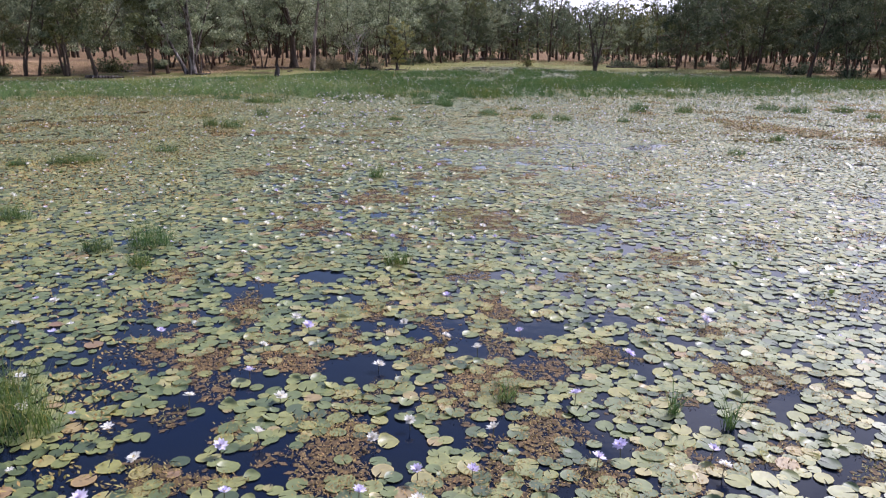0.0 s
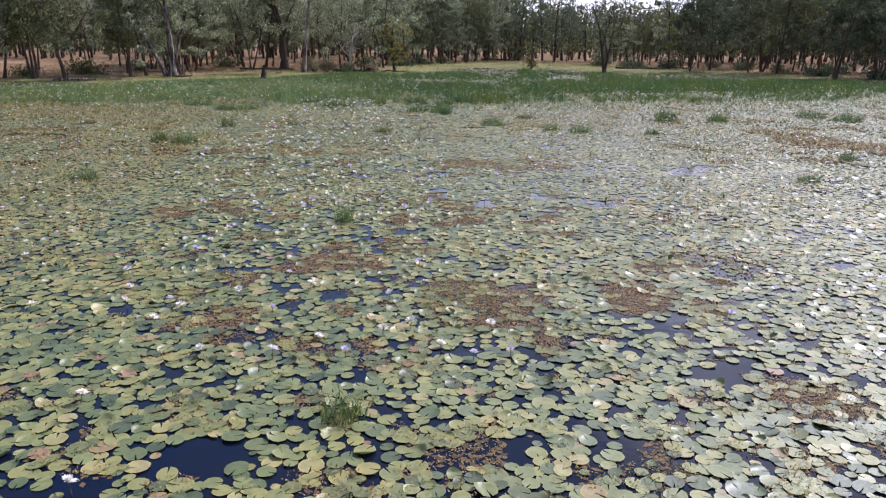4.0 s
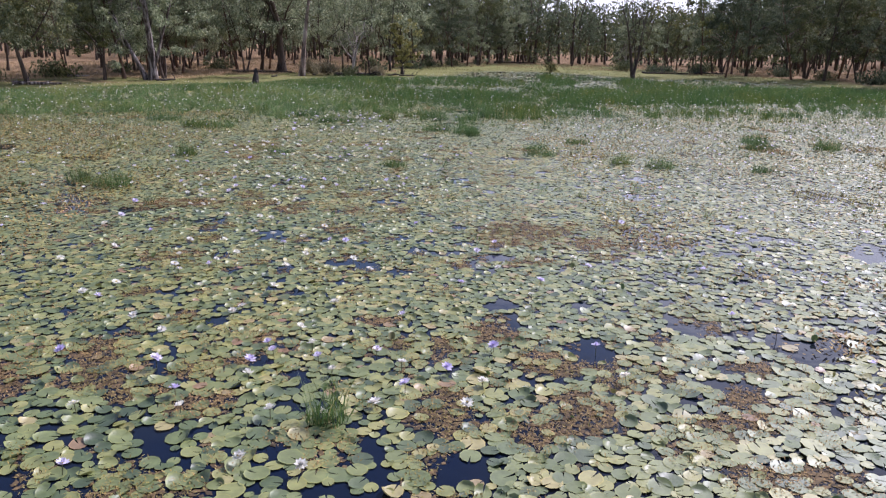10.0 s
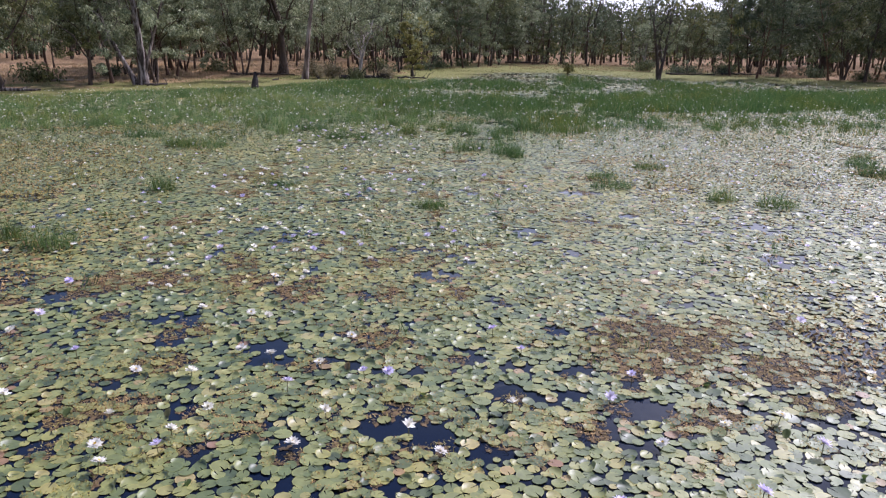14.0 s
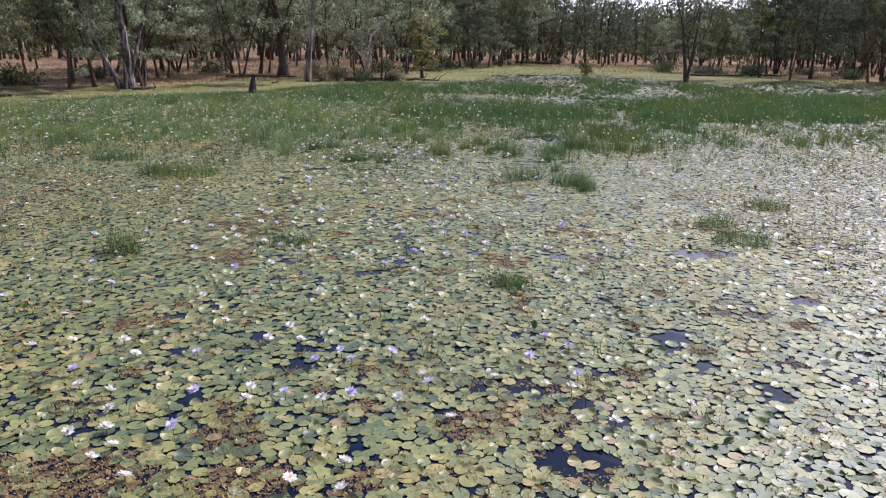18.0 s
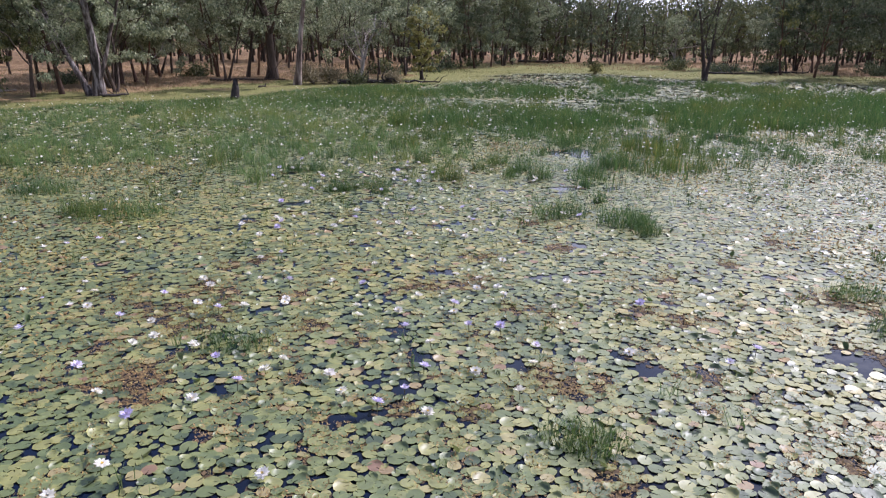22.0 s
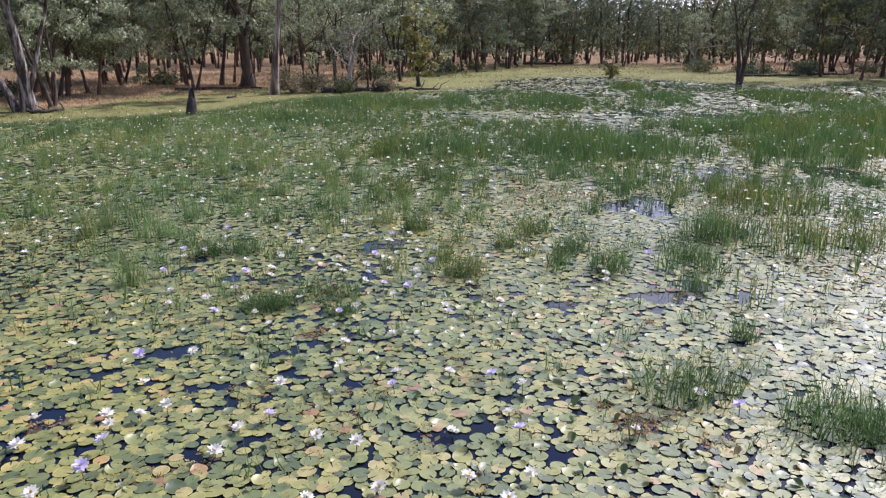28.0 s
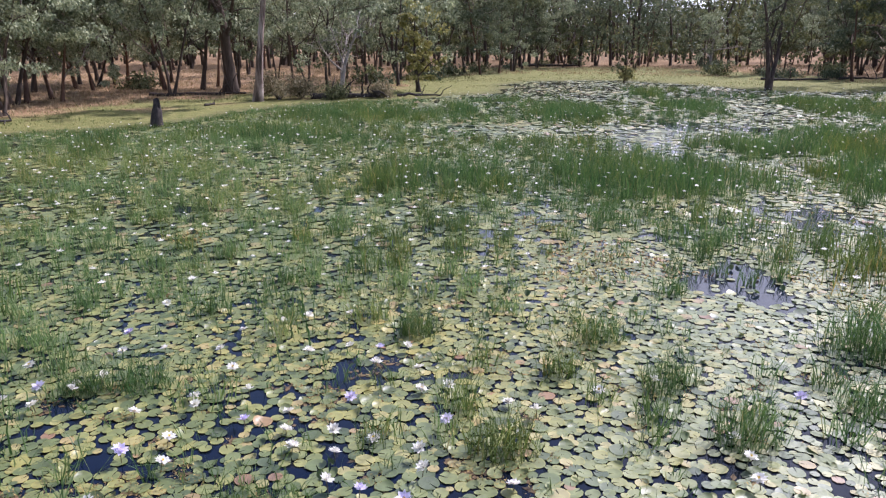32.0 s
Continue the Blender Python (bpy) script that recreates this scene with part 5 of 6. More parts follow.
def flower_kinds():
    """Eight flowers: white, lilac and half-closed ones, each with its petals, centre and stem."""
    made = []
    for i in range(8):
        rng = np.random.default_rng(200 + i)
        lilac = i >= 5
        mat = PETAL_LILAC if lilac else PETAL_WHITE
        open_to = (0.75, 0.95, 1.2, 1.45, 0.6, 0.9, 1.2, 1.5)[i]
        size = rng.uniform(0.95, 1.25)
        blade, bow = [], []
        for count, length, rise in RINGS:
            w = length * 0.24 * size
            ln = length * size
            blade.append(mesh_of("petal", [(ln * 0.1, -w * 0.4, 0), (ln * 0.1, w * 0.4, 0), (ln * 0.6, w, 0.004), (ln * 0.6, -w, 0.004), (ln * 0.6, 0, -0.002), (ln, 0, 0.003)],
                                 [[(0, 4, 3), (0, 1, 4), (1, 2, 4), (3, 4, 5), (4, 2, 5)]], mat))
            for k in range(count):
                turn = 360 * (k + rng.uniform(-0.15, 0.15)) / count + degrees_of(rise)
                bow.append((len(blade) - 1, pose(0, 0, 0, 0, -degrees_of(rise * open_to + rng.normal(0, 0.08)), turn)))
        co, faces = [(0, 0, 0.001)], []
        for ring, m in bow:
            k = len(co)
            w, ln = RINGS[ring][1] * 0.24 * size, RINGS[ring][1] * size
            co += [tuple(m @ Vector(v)) for v in ((ln * 0.6, w, 0.004), (ln * 0.6, -w, 0.004), (ln, 0, 0.003))]
            faces += [(0, k, k + 1), (k + 1, k, k + 2)]
        whole = mesh_of("corolla", np.array(co), [np.array(faces)], mat)
        cup_co, cup_f = rod([(0, 0, -0.008), (0, 0, 0.002), (0, 0, 0.007)], (0.004, 0.011, 0.008), 7)
        cup = mesh_of("corolla", cup_co, [np.array(cup_f)], STEM)
        dots = [(0.012 * np.cos(a), 0.012 * np.sin(a), 0.018 + 0.008 * (k % 2)) for k, a in enumerate(np.linspace(0, 2 * np.pi, 10, endpoint=False))]
        sta = mesh_of("flower_centre", np.array(dots + [(0, 0, 0.004)]), [np.array([(k, (k + 1) % 10, 10) for k in range(10)])], STAMEN)
        tall = rng.uniform(0.04, 0.13)
        lean = rng.normal(0, 0.12, 2)
        stem_co, stem_f = rod([(-lean[0] * tall, -lean[1] * tall, -tall - 0.05), (-lean[0] * tall * 0.4, -lean[1] * tall * 0.4, -tall * 0.5), (0, 0, 0.002)], (0.005, 0.004, 0.005), 5)
        made.append((blade, bow, whole, cup, sta, mesh_of("stem", stem_co, [np.array(stem_f)], STEM), tall, lilac, pose(0, 0, 0, *rng.uniform(-22, 22, 2), 0)))
    return made


FLOWERS = flower_kinds()


def lily_flower(x, y, kind, turn):
    blade, bow, whole, cup, sta, stem, tall, lilac, tip = FLOWERS[kind]
    colour = "pale lilac" if lilac else "white"
    ob = root("water_lily", pose(x, y, tall, 0, 0, turn), f"{colour} water lily flower on a stem above the pads", "flower", "water lily flowers")
    if abs(x - way_x(y)) < 0.75:
        corolla = part("corolla", cup, ob, "green cup under the petals", tip)
        for ring, m in bow:
            part("petal", blade[ring], corolla, m=m)
    else:
        part("corolla", whole, ob, "pointed pale petals", tip)
    part("flower_centre", sta, ob, "yellow flower centre", tip)
    part("stem", stem, ob, "thin green stem")


def build_flowers():
    p, rng = scatter(0.55, 5.0, 90.0, 71)
    x, y = p[:, 0], p[:, 1]
    thick = field(x, y, 6.0, 72)
    chance = np.interp(y, [5, 12, 18, 46, 60, 85], [0.2, 0.4, 0.62, 0.6, 0.42, 0.2]) * (0.4 + 1.2 * thick)
    p = p[(rng.random(len(p)) < chance) & (from_shore(x, y) < -0.8) & in_sight(x, y) & (openness(x, y) < HOLE + 0.12)]
    p = p[along_way(p[:, 0], p[:, 1]) < 0.5]
    for x, y in WHITE:
        lily_flower(x, y, int(rng.integers(0, 5)), float(rng.uniform(0, 360)))
    for x, y in LILAC:
        lily_flower(x, y, int(rng.integers(5, 8)), float(rng.uniform(0, 360)))
    rest = p
    pale = rest[:, 1] > 44
    for lilac, share in ((False, rest[(np.arange(len(rest)) % 4 > 0) | pale]), (True, rest[(np.arange(len(rest)) % 4 == 0) & ~pale])):
        shape = np.random.default_rng(len(share))
        co, quads, tris = petals(shape, ((6, 0.075, 0.35), (3, 0.06, 0.95)), 1.0)
        n, c = len(share), len(co)
        turn = rng.uniform(0, 2 * np.pi, n)
        cs, sn = np.cos(turn)[:, None], np.sin(turn)[:, None]
        tall = rng.uniform(0.06, 0.2, n) + 0.2 * (share[:, 1] > 46)
        size = rng.uniform(0.4, 0.95, (n, 1)) * np.interp(share[:, 1:], [40, 50], [1, 0.95])
        v = np.stack([share[:, :1] + size * (cs * co[:, 0] - sn * co[:, 1]), share[:, 1:] + size * (sn * co[:, 0] + cs * co[:, 1]), tall[:, None] + size * co[:, 2]], 2).reshape(-1, 3)
        k = (np.arange(n) * c)[:, None, None]
        me = mesh_of("distant_flowers", v, [(quads[None] + k).reshape(-1, 4), (tris[None] + k).reshape(-1, 3)], PETAL_LILAC if lilac else PETAL_WHITE)
        tagged(new("distant_flowers", me), ("pale lilac" if lilac else "white") + " water lily flowers scattered over the pond", "flowers", kind="stuff")


build_flowers()


# ---- trees ----
def wander(rng, start, toward, length, steps, wobble, lift=0.0):
    """A crooked line of points from start."""
    d = np.array(toward, float)
    d /= np.linalg.norm(d)
    pts = [np.array(start, float)]
    for _ in range(steps):
        d = d + rng.normal(0, wobble, 3) + (0, 0, lift)
        d /= np.linalg.norm(d)
        pts.append(pts[-1] + d * length / steps)
    return np.array(pts)


def join(pieces):
    co, faces, k = [], [], 0
    for c, f in pieces:
        co.append(c)
        faces.append(np.asarray(f) + k)
        k += len(c)
    return np.concatenate(co), [np.concatenate(faces)]


def leaves(rng, centres, spread, count, length, width):
    """Hanging slender leaves round the centres of many clumps."""
    n = len(centres) * count
    c = np.repeat(centres, count, 0)
    s = np.repeat(spread, count)[:, None]
    off = rng.normal(0, 1, (n, 3))
    off *= (np.minimum(1.0, 1.5 / np.linalg.norm(off, axis=1)))[:, None]
    base = c + off * s * (1, 1, 0.62)
    a, b = rng.uniform(0, 2 * np.pi, n), rng.normal(-0.75, 0.55, n)
    d = np.stack([np.cos(a) * np.cos(b), np.sin(a) * np.cos(b), np.sin(b)], 1)
    side = np.cross(d, rng.normal(0, 1, (n, 3)))
    side /= np.linalg.norm(side, axis=1)[:, None] + 1e-9
    ln = length * rng.uniform(0.6, 1.4, (n, 1))
    w = width * rng.uniform(0.7, 1.3, (n, 1))
    co = np.stack([base, base + d * ln * 0.4 + side * w * 0.5, base + d * ln, base + d * ln * 0.4 - side * w * 0.5], 1).reshape(-1, 3)
    k = np.arange(n) * 4
    return co, [np.stack([k, k + 1, k + 2, k + 3], 1)]


def gum_tree(seed, height=12.0, girth=0.28, fork=2.4, limbs=5, lean=(0.0, 0.0), reach=3.2, bark=BARK_DARK, leaf=GUM, leaf_count=4200, leaf_size=0.24,
             stems=1, low=2.0, label="", bare=0.0, fine=True, spin=0.4, rise=(0.5, 1.3), limb_bark=None, splay=None):
    """A gum tree at the origin: trunk, limbs and crown as parts."""
    rng = np.random.default_rng(seed)
    tree = root("gum_tree", pose(0, 0, 0), label or "dark-barked gum tree with drooping grey-green leaves", "tree", "gum trees round the pond")
    tips, sizes, far_limbs = [], [], []
    for s in range(stems):
        a = spin + 2 * np.pi * s / stems
        off = np.array([np.cos(a), np.sin(a), 0]) * girth * 0.8 * (stems > 1)
        tilt = np.array([lean[0] + (0.22 * np.cos(a) if stems > 1 else 0), lean[1] + (0.22 * np.sin(a) if stems > 1 else 0), 1.0])
        g = girth * (0.75 if stems > 1 else 1.0) * rng.uniform(0.85, 1.1)
        if splay:
            tilt, g = np.array([splay[s][0], splay[s][1], 1.0]), girth * splay[s][2]
        line = wander(rng, off + (0, 0, -0.15), tilt, height * 0.78, 9, 0.06, 0.02)
        t = np.linspace(0, 1, 10)
        radii = g * (1 - 0.8 * t) + g * 0.6 * np.exp(-t * 18)
        part("trunk", mesh_of("trunk", *join([rod(line, radii, 9 if fine else 6)]), bark, True), tree)
        for i in range(max(2, limbs // stems)):
            at = fork / (height * 0.78) + (1 - fork / (height * 0.78)) * (i + rng.uniform(0.0, 0.7)) / max(2, limbs // stems)
            at = min(at, 0.97)
            j = int(at * 9)
            start = line[j] + (line[j + 1] - line[j]) * (at * 9 - j)
            b = rng.uniform(0, 2 * np.pi) + i * 2.4
            size = reach * rng.uniform(0.75, 1.25) * (1.1 - 0.45 * at)
            path = wander(rng, start, (np.cos(b), np.sin(b), rng.uniform(*rise)), size * 1.3, 6, 0.22, 0.03)
            r0 = g * (1 - 0.8 * at) * 0.55
            pieces = [rod(path, np.linspace(r0, 0.025, 7), 6 if fine else 4)]
            for k in range(2, 7):
                for _ in range(2 if fine else 1):
                    e = rng.uniform(0, 2 * np.pi)
                    twig = wander(rng, path[k], (np.cos(e), np.sin(e), rng.uniform(-0.3, 0.7)), size * rng.uniform(0.3, 0.6), 4, 0.28)
                    pieces.append(rod(twig if fine else twig[::2], np.linspace(r0 * 0.35 * (1 - k / 9), 0.01, 5 if fine else 3), 4 if fine else 3))
                    if rng.random() > bare:
                        tips.append(twig[-1]), sizes.append(rng.uniform(0.15, 0.38) if fine else rng.uniform(0.2, 0.45))
            if fine:
                part("limb", mesh_of("limb", *join(pieces), limb_bark or bark, True), tree)
            else:
                far_limbs += pieces
        if bare < 0.5:
            for _ in range(4):
                tips.append(line[-1] + rng.normal(0, 0.7, 3)), sizes.append(rng.uniform(0.5, 0.8))
    if far_limbs:
        part("branchwork", mesh_of("branchwork", *join(far_limbs), limb_bark or bark, True), tree)
    if tips:
        tips, sizes = np.array(tips), np.array(sizes)
        hang = rng.random(len(tips)) < 0.35
        tips[:, 2] = np.maximum(low + rng.uniform(0, 0.8, len(tips)), tips[:, 2] - hang * rng.uniform(0.4, 2.2, len(tips)))
        tips[:, 2] += rng.normal(0, 0.3, len(tips))
        each_has = max(6, leaf_count // len(tips))
        part("crown", mesh_of("crown", *leaves(rng, tips, sizes * reach / 3.0, each_has, leaf_size, leaf_size * 0.46), leaf), tree)
    return tree


def set_down(tree, x, y, turn=0.0, scale=1.0):
    tree.matrix_basis = pose(x, y, ground_z(x, y) - 0.02, 0, 0, turn) @ Matrix.Scale(scale, 4)
    return tree


def placed(tree, x, y, turn=0.0, scale=1.0):
    return copy_thing(tree, pose(x, y, ground_z(x, y) - 0.02, 0, 0, turn) @ Matrix.Scale(scale, 4))


# the trees that stand out along the bank
set_down(gum_tree(301, 14, 0.28, 4.2, 8, (-0.02, 0.0), 3.6, BARK_STREAK, GUM_GREY_LIT, 7500, 0.22, stems=3, low=2.6, spin=0.6, splay=((0.14, 0.0, 1.0), (-0.5, 0.1, 0.6), (0.26, 0.15, 0.45)),
                  label="large river gum with streaked grey trunks from one base"), -14.6, 73.2, 0)
set_down(gum_tree(302, 15, 0.21, 6.5, 5, (0.17, 0.0), 3.0, BARK_PALE, GUM_GREY_LIT, 4500, 0.24, low=5.0,
                  label="tall straight gum with a smooth pale trunk"), -3.9, 82.6, 0)
set_down(gum_tree(303, 14, 0.42, 3.0, 8, (0.0, 0.0), 4.2, BARK_DARK, GUM_GREY_LIT, 6500, 0.24, low=3.6,
                  label="broad dark gum with a forked trunk"), -6.1, 88.5, 70)
set_down(gum_tree(304, 5.8, 0.15, 1.0, 8, (-0.08, 0.0), 1.35, BARK_DARK, GUM_YELLOW, 5000, 0.2, low=0.9,
                  label="small gum with yellow-green leaves"), 5.6, 88.5, 0)
set_down(gum_tree(305, 9.5, 0.2, 1.5, 10, (0.02, 0.0), 3.6, BARK_DARK, GUM, 2600, 0.2, low=3.6, bare=0.5, rise=(1.0, 2.4), stems=2, spin=0.2, splay=((-0.28, 0.0, 0.9), (0.3, 0.05, 0.8)),
                  label="nearly bare dark gum at the water's edge"), 28.6, 86.8, 40)
set_down(gum_tree(306, 5.6, 0.19, 0.9, 8, (0.1, 0.0), 2.2, DEAD, GUM, 500, 0.2, low=1.0, bare=0.85,
                  label="small dead tree with white weathered branches"), 0.6, 85.2, 10)
set_down(gum_tree(307, 3.2, 0.06, 0.6, 6, (0.05, 0.0), 0.9, BARK_RED, GUM, 900, 0.17, low=0.6, label="slender leafy gum sapling on the bank"), 23.6, 99.5, 0)
set_down(gum_tree(308, 5.5, 0.17, 1.0, 7, (0.0, 0.1), 2.2, DEAD, GUM_GREY_LIT, 900, 0.2, low=1.2, bare=0.6, label="thin half-dead gum with pale limbs"), 37.4, 112, 0)

def treetop(x, y):
    """How tall the wood stands: lower round the gap where the sky shows."""
    b = math.degrees(math.atan2(x, y - 8))
    return float(np.interp(b, [9, 13, 16.5, 18.5, 23.5, 26, 30], [1.0, 0.9, 0.83, 0.66, 0.66, 0.88, 1.0])) if y > 93 else 1.0


LEAFY = 11000
MID = [gum_tree(320, 12.5, 0.12, 1.8, 8, (0.08, 0), 3.3, BARK_DARK, GUM, LEAFY, 0.18, low=1.9), gum_tree(321, 12, 0.105, 1.5, 8, (-0.16, 0.05), 3.2, BARK_RED, GUM_GREY_LIT, LEAFY, 0.18, low=1.4, limb_bark=DEAD),
       gum_tree(322, 13, 0.14, 2.2, 8, (0.0, 0.05), 3.6, BARK_DARK, GUM, LEAFY, 0.18, stems=3, low=2.6), gum_tree(323, 12, 0.1, 2.2, 7, (0.22, 0), 3.0, BARK_RED, GUM, LEAFY, 0.18, low=1.7, limb_bark=BARK_PALE),
       gum_tree(324, 12.5, 0.12, 1.4, 8, (-0.05, 0.08), 3.4, BARK_DARK, GUM_GREY_LIT, LEAFY, 0.18, stems=2, low=2.3)]
WOOD = [gum_tree(340 + i, h, g, f, 6, (ln, 0), 3.4, b, lf, 2600, 0.27, low=lo, stems=st, fine=False)
        for i, (h, g, f, ln, b, lf, lo, st) in enumerate([(12.5, 0.1, 2.4, 0.05, BARK_RED, GUM, 2.2, 1), (13.5, 0.12, 2.2, -0.08, BARK_DARK, GUM_GREY_LIT, 1.5, 2),
                                                          (12, 0.09, 2.0, 0.14, BARK_RED, GUM, 2.6, 1), (14, 0.12, 2.6, 0.0, BARK_DARK, GUM, 1.8, 2), (11.5, 0.085, 1.8, -0.16, BARK_DARK, GUM, 1.2, 1),
                                                          (12.5, 0.1, 2.2, 0.08, BARK_DARK, GUM_GREY_LIT, 1.9, 1)])]

BANK_LEFT = [(-16.6, 81.5), (-15.9, 81.5), (-15.6, 82.3), (-18.4, 90.8), (-15.3, 85.0), (-14.3, 83.5), (-16.8, 93.8), (-16.2, 95.9), (-17.6, 101.3), (-15.5, 101.5), (-12.0, 100.1),
             (-10.6, 91.5), (-8.3, 91.6), (-26.9, 68.5), (-26.0, 68.9), (-23.7, 68.6), (-20.8, 66.8), (-17.6, 72.4), (-16.8, 74.5), (-14.1, 75.5), (-30.5, 70.5), (-33.0, 66.0)]
BANK_RIGHT = [(8.9, 106.0), (12.8, 113.5), (13.6, 109.5), (16.0, 112.6), (18.0, 115.2), (20.0, 119.6), (22.5, 122.8), (25.5, 123.0), (31.2, 128.2), (40.3, 105.6), (42.8, 107.9),
              (46.3, 107.0), (43.0, 98.4), (44.0, 95.8), (43.2, 91.2), (45.1, 100.3), (50.9, 105.8), (44.5, 84.8), (46.6, 85.8), (46.1, 82.0), (50.9, 86.7), (45.2, 71.0), (46.4, 73.0),
              (53.2, 82.7), (50.4, 72.5), (50.0, 67.0), (53.6, 72.4), (56.5, 66.0), (58.5, 76.0)]
rng = np.random.default_rng(9)
for i, (x, y) in enumerate(BANK_LEFT + BANK_RIGHT):
    # leaf tone by x: sunlit middle crowns paler, backlit right ones darker, in colour
    placed(MID[((0, 3, 2, 0, 3, 4), (1, 4, 1, 4, 0, 1), (0, 4, 3, 1, 2, 4), (0, 2, 3, 0, 3, 2))[(x > -20) + (x > 5) + (x > 38)][(i * 7 + i // 3) % 6]], x, y, float(rng.uniform(0, 360)), float(rng.uniform(0.8, 1.12)) * treetop(x, y))


def build_wood():
    """The open woodland behind the bank."""
    rng = np.random.default_rng(91)
    taken = [(x, y) for x, y in BANK_LEFT + BANK_RIGHT]
    made = 0
    for _ in range(6000):
        x, y = rng.uniform(-75, 135), 66 + 139 * rng.random() ** 1.25
        if made >= 335 or not (-1.5 - (y - 1.5) * 0.56 < x < 4 + (y - 1.5) * 0.92):
            continue
        d = float(from_shore(np.array([x]), np.array([y]))[0])
        clearing = 5.0 if x < -10 or x > 38 else 7.0 + (12 if 14 < x < 36 else 0)
        if d < clearing or min(math.hypot(x - a, y - b) for a, b in taken) < 2.3:
            continue
        if rng.random() > (1.0 if d < 26 else 0.35) * (0.8 if x < -2 else 1.0):
            continue
        taken.append((x, y))
        # paler leaves left, darker right: the crowns' light and shade put into colour
        placed(WOOD[((1, 5, 0, 5, 1), (0, 5, 3, 1, 5), (0, 2, 3, 4, 1))[(x > 8) + (x > 38)][made % 5]], x, y, float(rng.uniform(0, 360)), float(rng.uniform(0.75, 1.15)) * treetop(x, y))
        made += 1


build_wood()
for tree in MID + WOOD:
    for ob in (*tree.children_recursive, tree):
        bpy.data.objects.remove(ob)


def far_wood():
    """Trees past the woodland, too far to tell apart."""
    rng = np.random.default_rng(95)
    n = 950
    a = rng.uniform(radians(-34), radians(46), n)
    r = 128 + 160 * rng.random(n) ** 1.3
    x, y = np.sin(a) * r, np.cos(a) * r
    pieces, centres = [], []
    for i in range(n):
        h = rng.uniform(12, 17) * treetop(x[i], y[i])
        pieces.append(rod([(x[i], y[i], 0), (x[i] + rng.normal(0, 0.5), y[i], h * 0.5), (x[i] + rng.normal(0, 0.8), y[i], h * 0.9)], (0.2, 0.15, 0.04), 4))
        for _ in range(9):
            centres.append((x[i] + rng.normal(0, 1.7), y[i] + rng.normal(0, 1.7), h * rng.uniform(0.14, 0.95)))
    tagged(new("far_trunks", mesh_of("far_trunks", *join(pieces), BARK_DARK)), "trunks of the far woodland", "woodland", kind="stuff")
    c = np.array(centres)
    tagged(new("far_crowns", mesh_of("far_crowns", *leaves(rng, c, np.full(len(c), 1.2), 32, 0.5, 0.28), GUM)), "crowns of the far woodland", "woodland", kind="stuff")


far_wood()


# ---- the stump, fallen wood and bushes on the bank ----
def stump(x, y):
    rng = np.random.default_rng(401)
    z = ground_z(x, y)
    thing = root("tree_stump", pose(x, y, z, 0, 0, 10), "dark rotting tree stump with a jagged top at the reeds' edge", "stump")
    line = np.array([(0, 0, -0.1), (0.01, 0, 0.12), (0.03, 0, 0.4), (0.05, 0.01, 0.75), (0.07, 0.0, 1.0)])
    co, f = rod(line, (0.38, 0.27, 0.24, 0.21, 0.13), 14)
    co[:, :2] += rng.normal(0, 0.018, (len(co), 2))
    co[-14:, 2] += 0.08 + 0.1 * np.cos(np.linspace(0, 2 * np.pi, 14)) + 0.17 * np.cos(np.linspace(0, 4 * np.pi, 14)) + rng.uniform(-0.08, 0.06, 14)
    part("trunk", mesh_of("trunk", *join([(co, f)]), CHAR, True), thing)
    top = np.concatenate([co[-14:] * (0.97, 0.97, 1), [(0.06, 0, 0.62)]])
    part("hollow", mesh_of("hollow", top, [[(i, (i + 1) % 14, 14) for i in range(14)]], CHAR), thing)
    for a in (0.3, 2.2, 3.9, 5.2):
        path = [(0.2 * math.cos(a), 0.2 * math.sin(a), 0.14), (0.45 * math.cos(a), 0.45 * math.sin(a), 0.04), (0.7 * math.cos(a), 0.7 * math.sin(a), -0.06)]
        part("root", mesh_of("root", *join([rod(path, (0.1, 0.07, 0.03), 6)]), CHAR, True), thing)


def fallen(name, x, y, turn, length, girth, mat, seed, branches, label):
    rng = np.random.default_rng(seed)
    thing = root(name, pose(x, y, ground_z(x, y), 0, 0, turn), label, "log")
    line = wander(rng, (-length / 2, 0, girth * 0.7), (1, 0, 0), length, 7, 0.05)
    line[:, 2] = girth * 0.7 + np.abs(rng.normal(0, 0.05, 8))
    part("log", mesh_of("log", *join([rod(line, np.linspace(girth, girth * 0.5, 8), 8)]), mat, True), thing)
    for _ in range(branches):
        k = rng.integers(2, 8)
        path = wander(rng, line[k], (rng.normal(0, 0.6), rng.normal(0, 0.6), rng.uniform(0.3, 1.0)), length * rng.uniform(0.2, 0.45), 5, 0.3)
        path[:, 2] = np.maximum(path[:, 2], 0.03)
        part("branch", mesh_of("branch", *join([rod(path, np.linspace(girth * 0.4, 0.012, 6), 5)]), mat, True), thing)


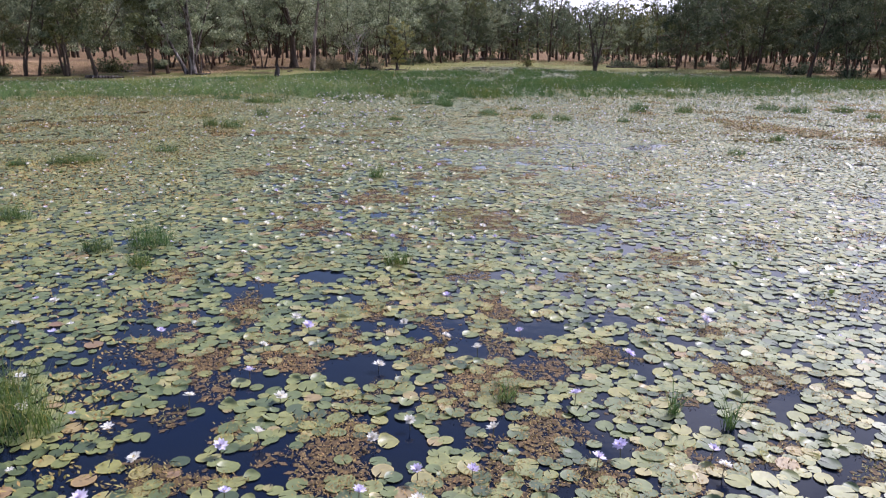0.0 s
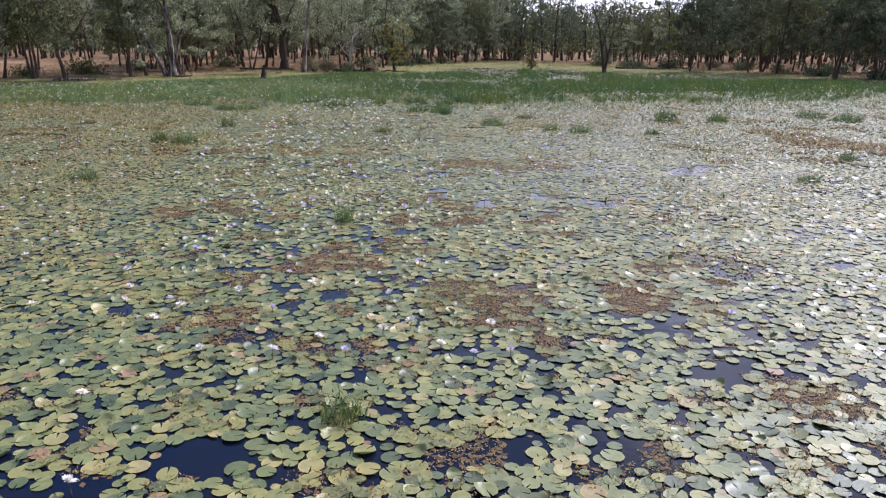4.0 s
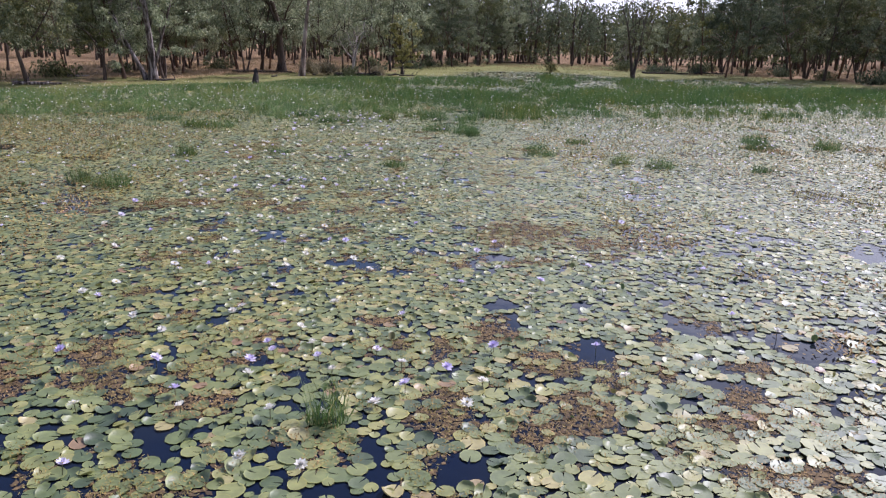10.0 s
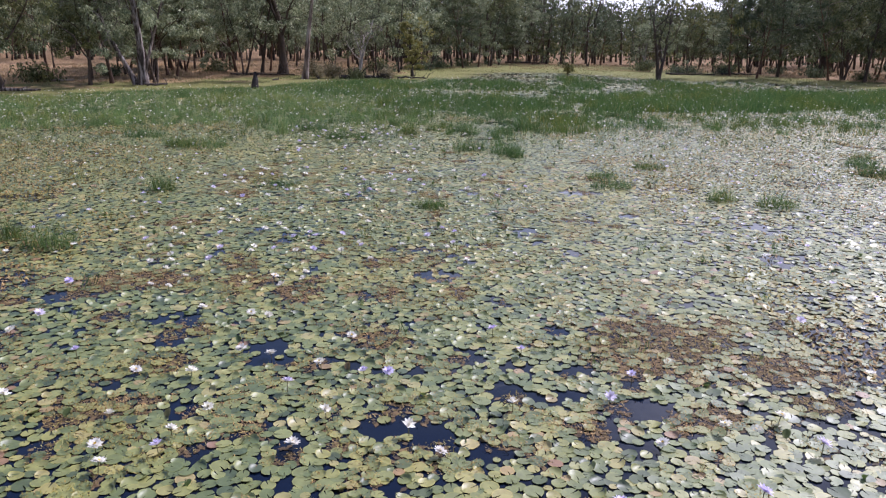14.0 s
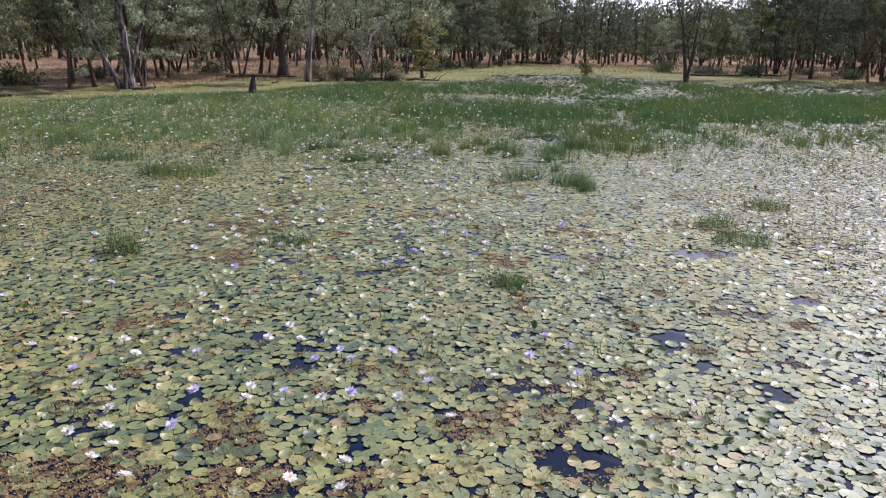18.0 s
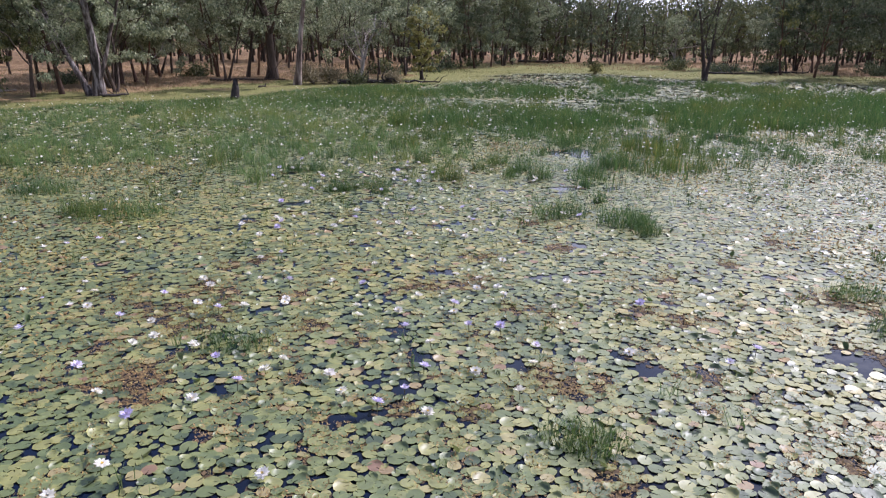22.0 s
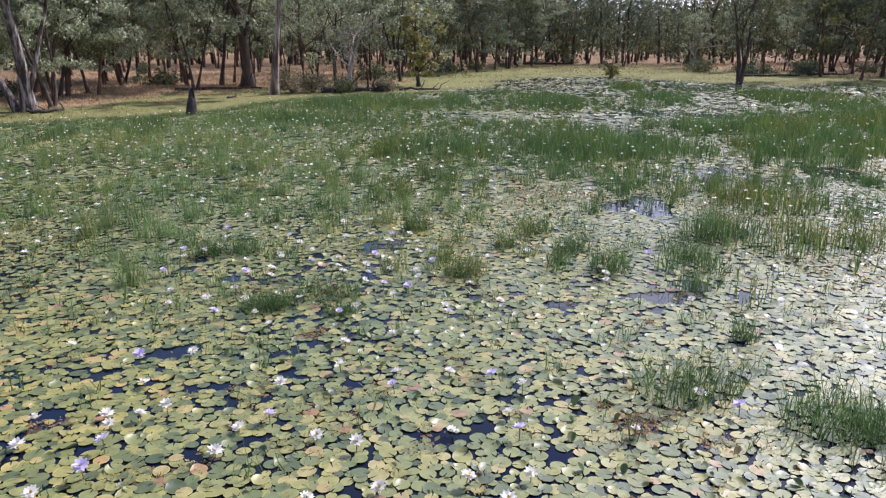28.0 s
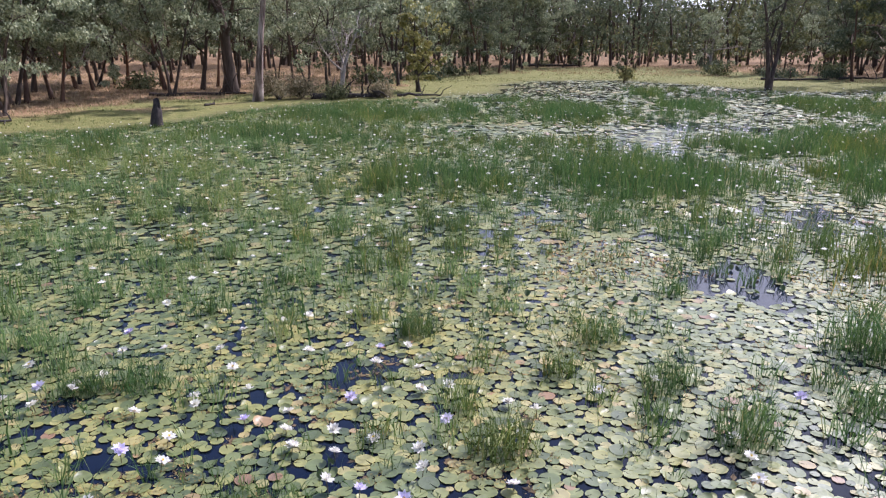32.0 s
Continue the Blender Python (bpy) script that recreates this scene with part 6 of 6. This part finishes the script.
def bush(x, y, wide, high, leaf, seed, label, count=1800):
    rng = np.random.default_rng(seed)
    thing = root("bush", pose(x, y, ground_z(x, y)), label, "bush", "bushes on the bank")
    tips, pieces = [], []
    for _ in range(14):
        a = rng.uniform(0, 2 * np.pi)
        path = wander(rng, (0, 0, -0.05), (np.cos(a) * wide, np.sin(a) * wide, high), math.hypot(wide, high) * rng.uniform(0.5, 0.95), 5, 0.2)
        pieces.append(rod(path, np.linspace(0.03, 0.008, 6), 4))
        tips += [path[3], path[4], path[5]]
    part("branchwork", mesh_of("stems", *join(pieces), BARK_DARK, True), thing)
    tips = np.array(tips)
    tips[:, 2] = np.maximum(tips[:, 2], 0.2)
    part("foliage", mesh_of("foliage", *leaves(rng, tips, np.full(len(tips), 0.3), count // len(tips), 0.15, 0.06), leaf), thing)


stump(-6.7, 71.3)
fallen("fallen_log", -20.1, 66.7, 4, 3.1, 0.13, BARK_STREAK, 411, 2, "weathered grey fallen log lying on the bank")
fallen("fallen_log", -20.6, 75.5, -4, 1.9, 0.1, DEAD, 421, 1, "pale dead log in the shade of the trees")
fallen("fallen_branch", -13.4, 72.6, 30, 1.6, 0.09, CHAR, 412, 4, "dark broken branch beside the river gum")
fallen("fallen_branch", -7.7, 86.6, 5, 5.5, 0.11, BARK_DARK, 413, 3, "long fallen branch on the dry grass")
fallen("fallen_tree", 0.9, 84.0, 8, 4.0, 0.2, CHAR, 414, 8, "dark fallen tree with broken branches")
fallen("fallen_branch", 5.2, 84.8, -10, 2.6, 0.09, CHAR, 415, 3, "fallen dark branch near the water")
fallen("broken_stick", -6.1, 80.3, 60, 0.7, 0.07, CHAR, 420, 3, "short dark broken stick standing on the bank")
fallen("fallen_log", 35.5, 94.8, -12, 5.0, 0.1, CHAR, 416, 4, "dark fallen log in the shade of the trees")
fallen("fallen_log", 40.5, 94.2, 10, 4.0, 0.1, CHAR, 417, 4, "dark fallen log in the shade of the trees")
fallen("fallen_branch", 25.5, 127.0, 3, 6.0, 0.18, CHAR, 418, 3, "long dark log behind the clearing")
fallen("broken_limb", -2.9, 84.0, 100, 1.6, 0.09, DEAD, 419, 1, "pale broken limb leaning in the bushes")
bush(-2.8, 83.6, 1.0, 1.6, BRUSH, 421, "olive-brown leafy bush beside the pale gum", 2600)
bush(-1.6, 84.0, 0.8, 1.5, BRUSH, 422, "olive-brown leafy bush beside the pale gum", 1800)
bush(0.3, 83.9, 0.8, 0.8, GUM, 423, "low dark bush under the dead tree")
bush(2.9, 84.4, 0.5, 0.9, BRUSH, 424, "olive-brown bush on the bank")
bush(36.8, 111, 2.0, 1.2, GUM, 425, "wide low green bush in the clearing", 2600)
bush(23.8, 99.6, 0.5, 1.0, GUM_YELLOW, 426, "small olive bush on the bank", 900)

scrub = root("bush", pose(0, 0, 0), "low dark scrub in the shade of the trees", "bush", "scrub under the trees")
rng = np.random.default_rng(431)
stalks, ends = [], []
for _ in range(16):
    a = rng.uniform(0, 2 * np.pi)
    stalk = wander(rng, (0, 0, -0.05), (np.cos(a), np.sin(a), 0.7), rng.uniform(0.6, 1.3), 4, 0.3)
    stalks.append(rod(stalk, np.linspace(0.025, 0.008, 5), 4))
    ends += [stalk[2], stalk[4]]
part("branchwork", mesh_of("stems", *join(stalks), BARK_DARK, True), scrub)
part("foliage", mesh_of("foliage", *leaves(rng, np.array(ends), np.full(len(ends), 0.3), 22, 0.2, 0.09), GUM), scrub)
scrub.matrix_basis = pose(35.0, 97.0, ground_z(35.0, 97.0))
for x, y in [(37.5, 98.5), (40.0, 96.5), (42.0, 100), (44.5, 103), (38.5, 104), (33.5, 103), (47.0, 98), (49.0, 94), (46.5, 90), (48.5, 85.5), (51.5, 80), (47.5, 77), (49.5, 70.5), (54.0, 69),
             (14.5, 115), (19.0, 121), (10.5, 110), (24.5, 127), (29.5, 131), (-19.5, 83), (-22.0, 75), (-25.5, 71.5), (-12.5, 93), (-29.0, 69), (3.0, 97.5), (7.5, 102)]:
    placed(scrub, x, y, float(rng.uniform(0, 360)), float(rng.uniform(0.8, 1.5)))


def build_grass():
    rng = np.random.default_rng(97)
    n = 90000
    x, y = rng.uniform(-40, 62, n), rng.uniform(58, 125, n)
    d = from_shore(x, y)
    clump = rough_field(x, y, 2.2, 81)
    green = (d > -0.3) & (d < 9) & (clump > 0.48)
    straw = (d > 7) & (d < 40) & (clump > 0.42)
    for name, on, mat, high, text in (("bank_grass", green, GRASS, 0.13, "short green and yellow grass tufts along the bank"),
                                      ("dry_grass", straw, STRAW, 0.24, "dry straw-coloured grass under the trees")):
        bx, by = x[on], y[on]
        co, quads, tris = blades(np.stack([bx, by, land(bx, by) - 0.02], 1), rng, high, 0.035, 0.4, 0.3)
        tagged(new(name, mesh_of(name, co, [quads, tris], mat)), text, "grass", kind="stuff")


build_grass()
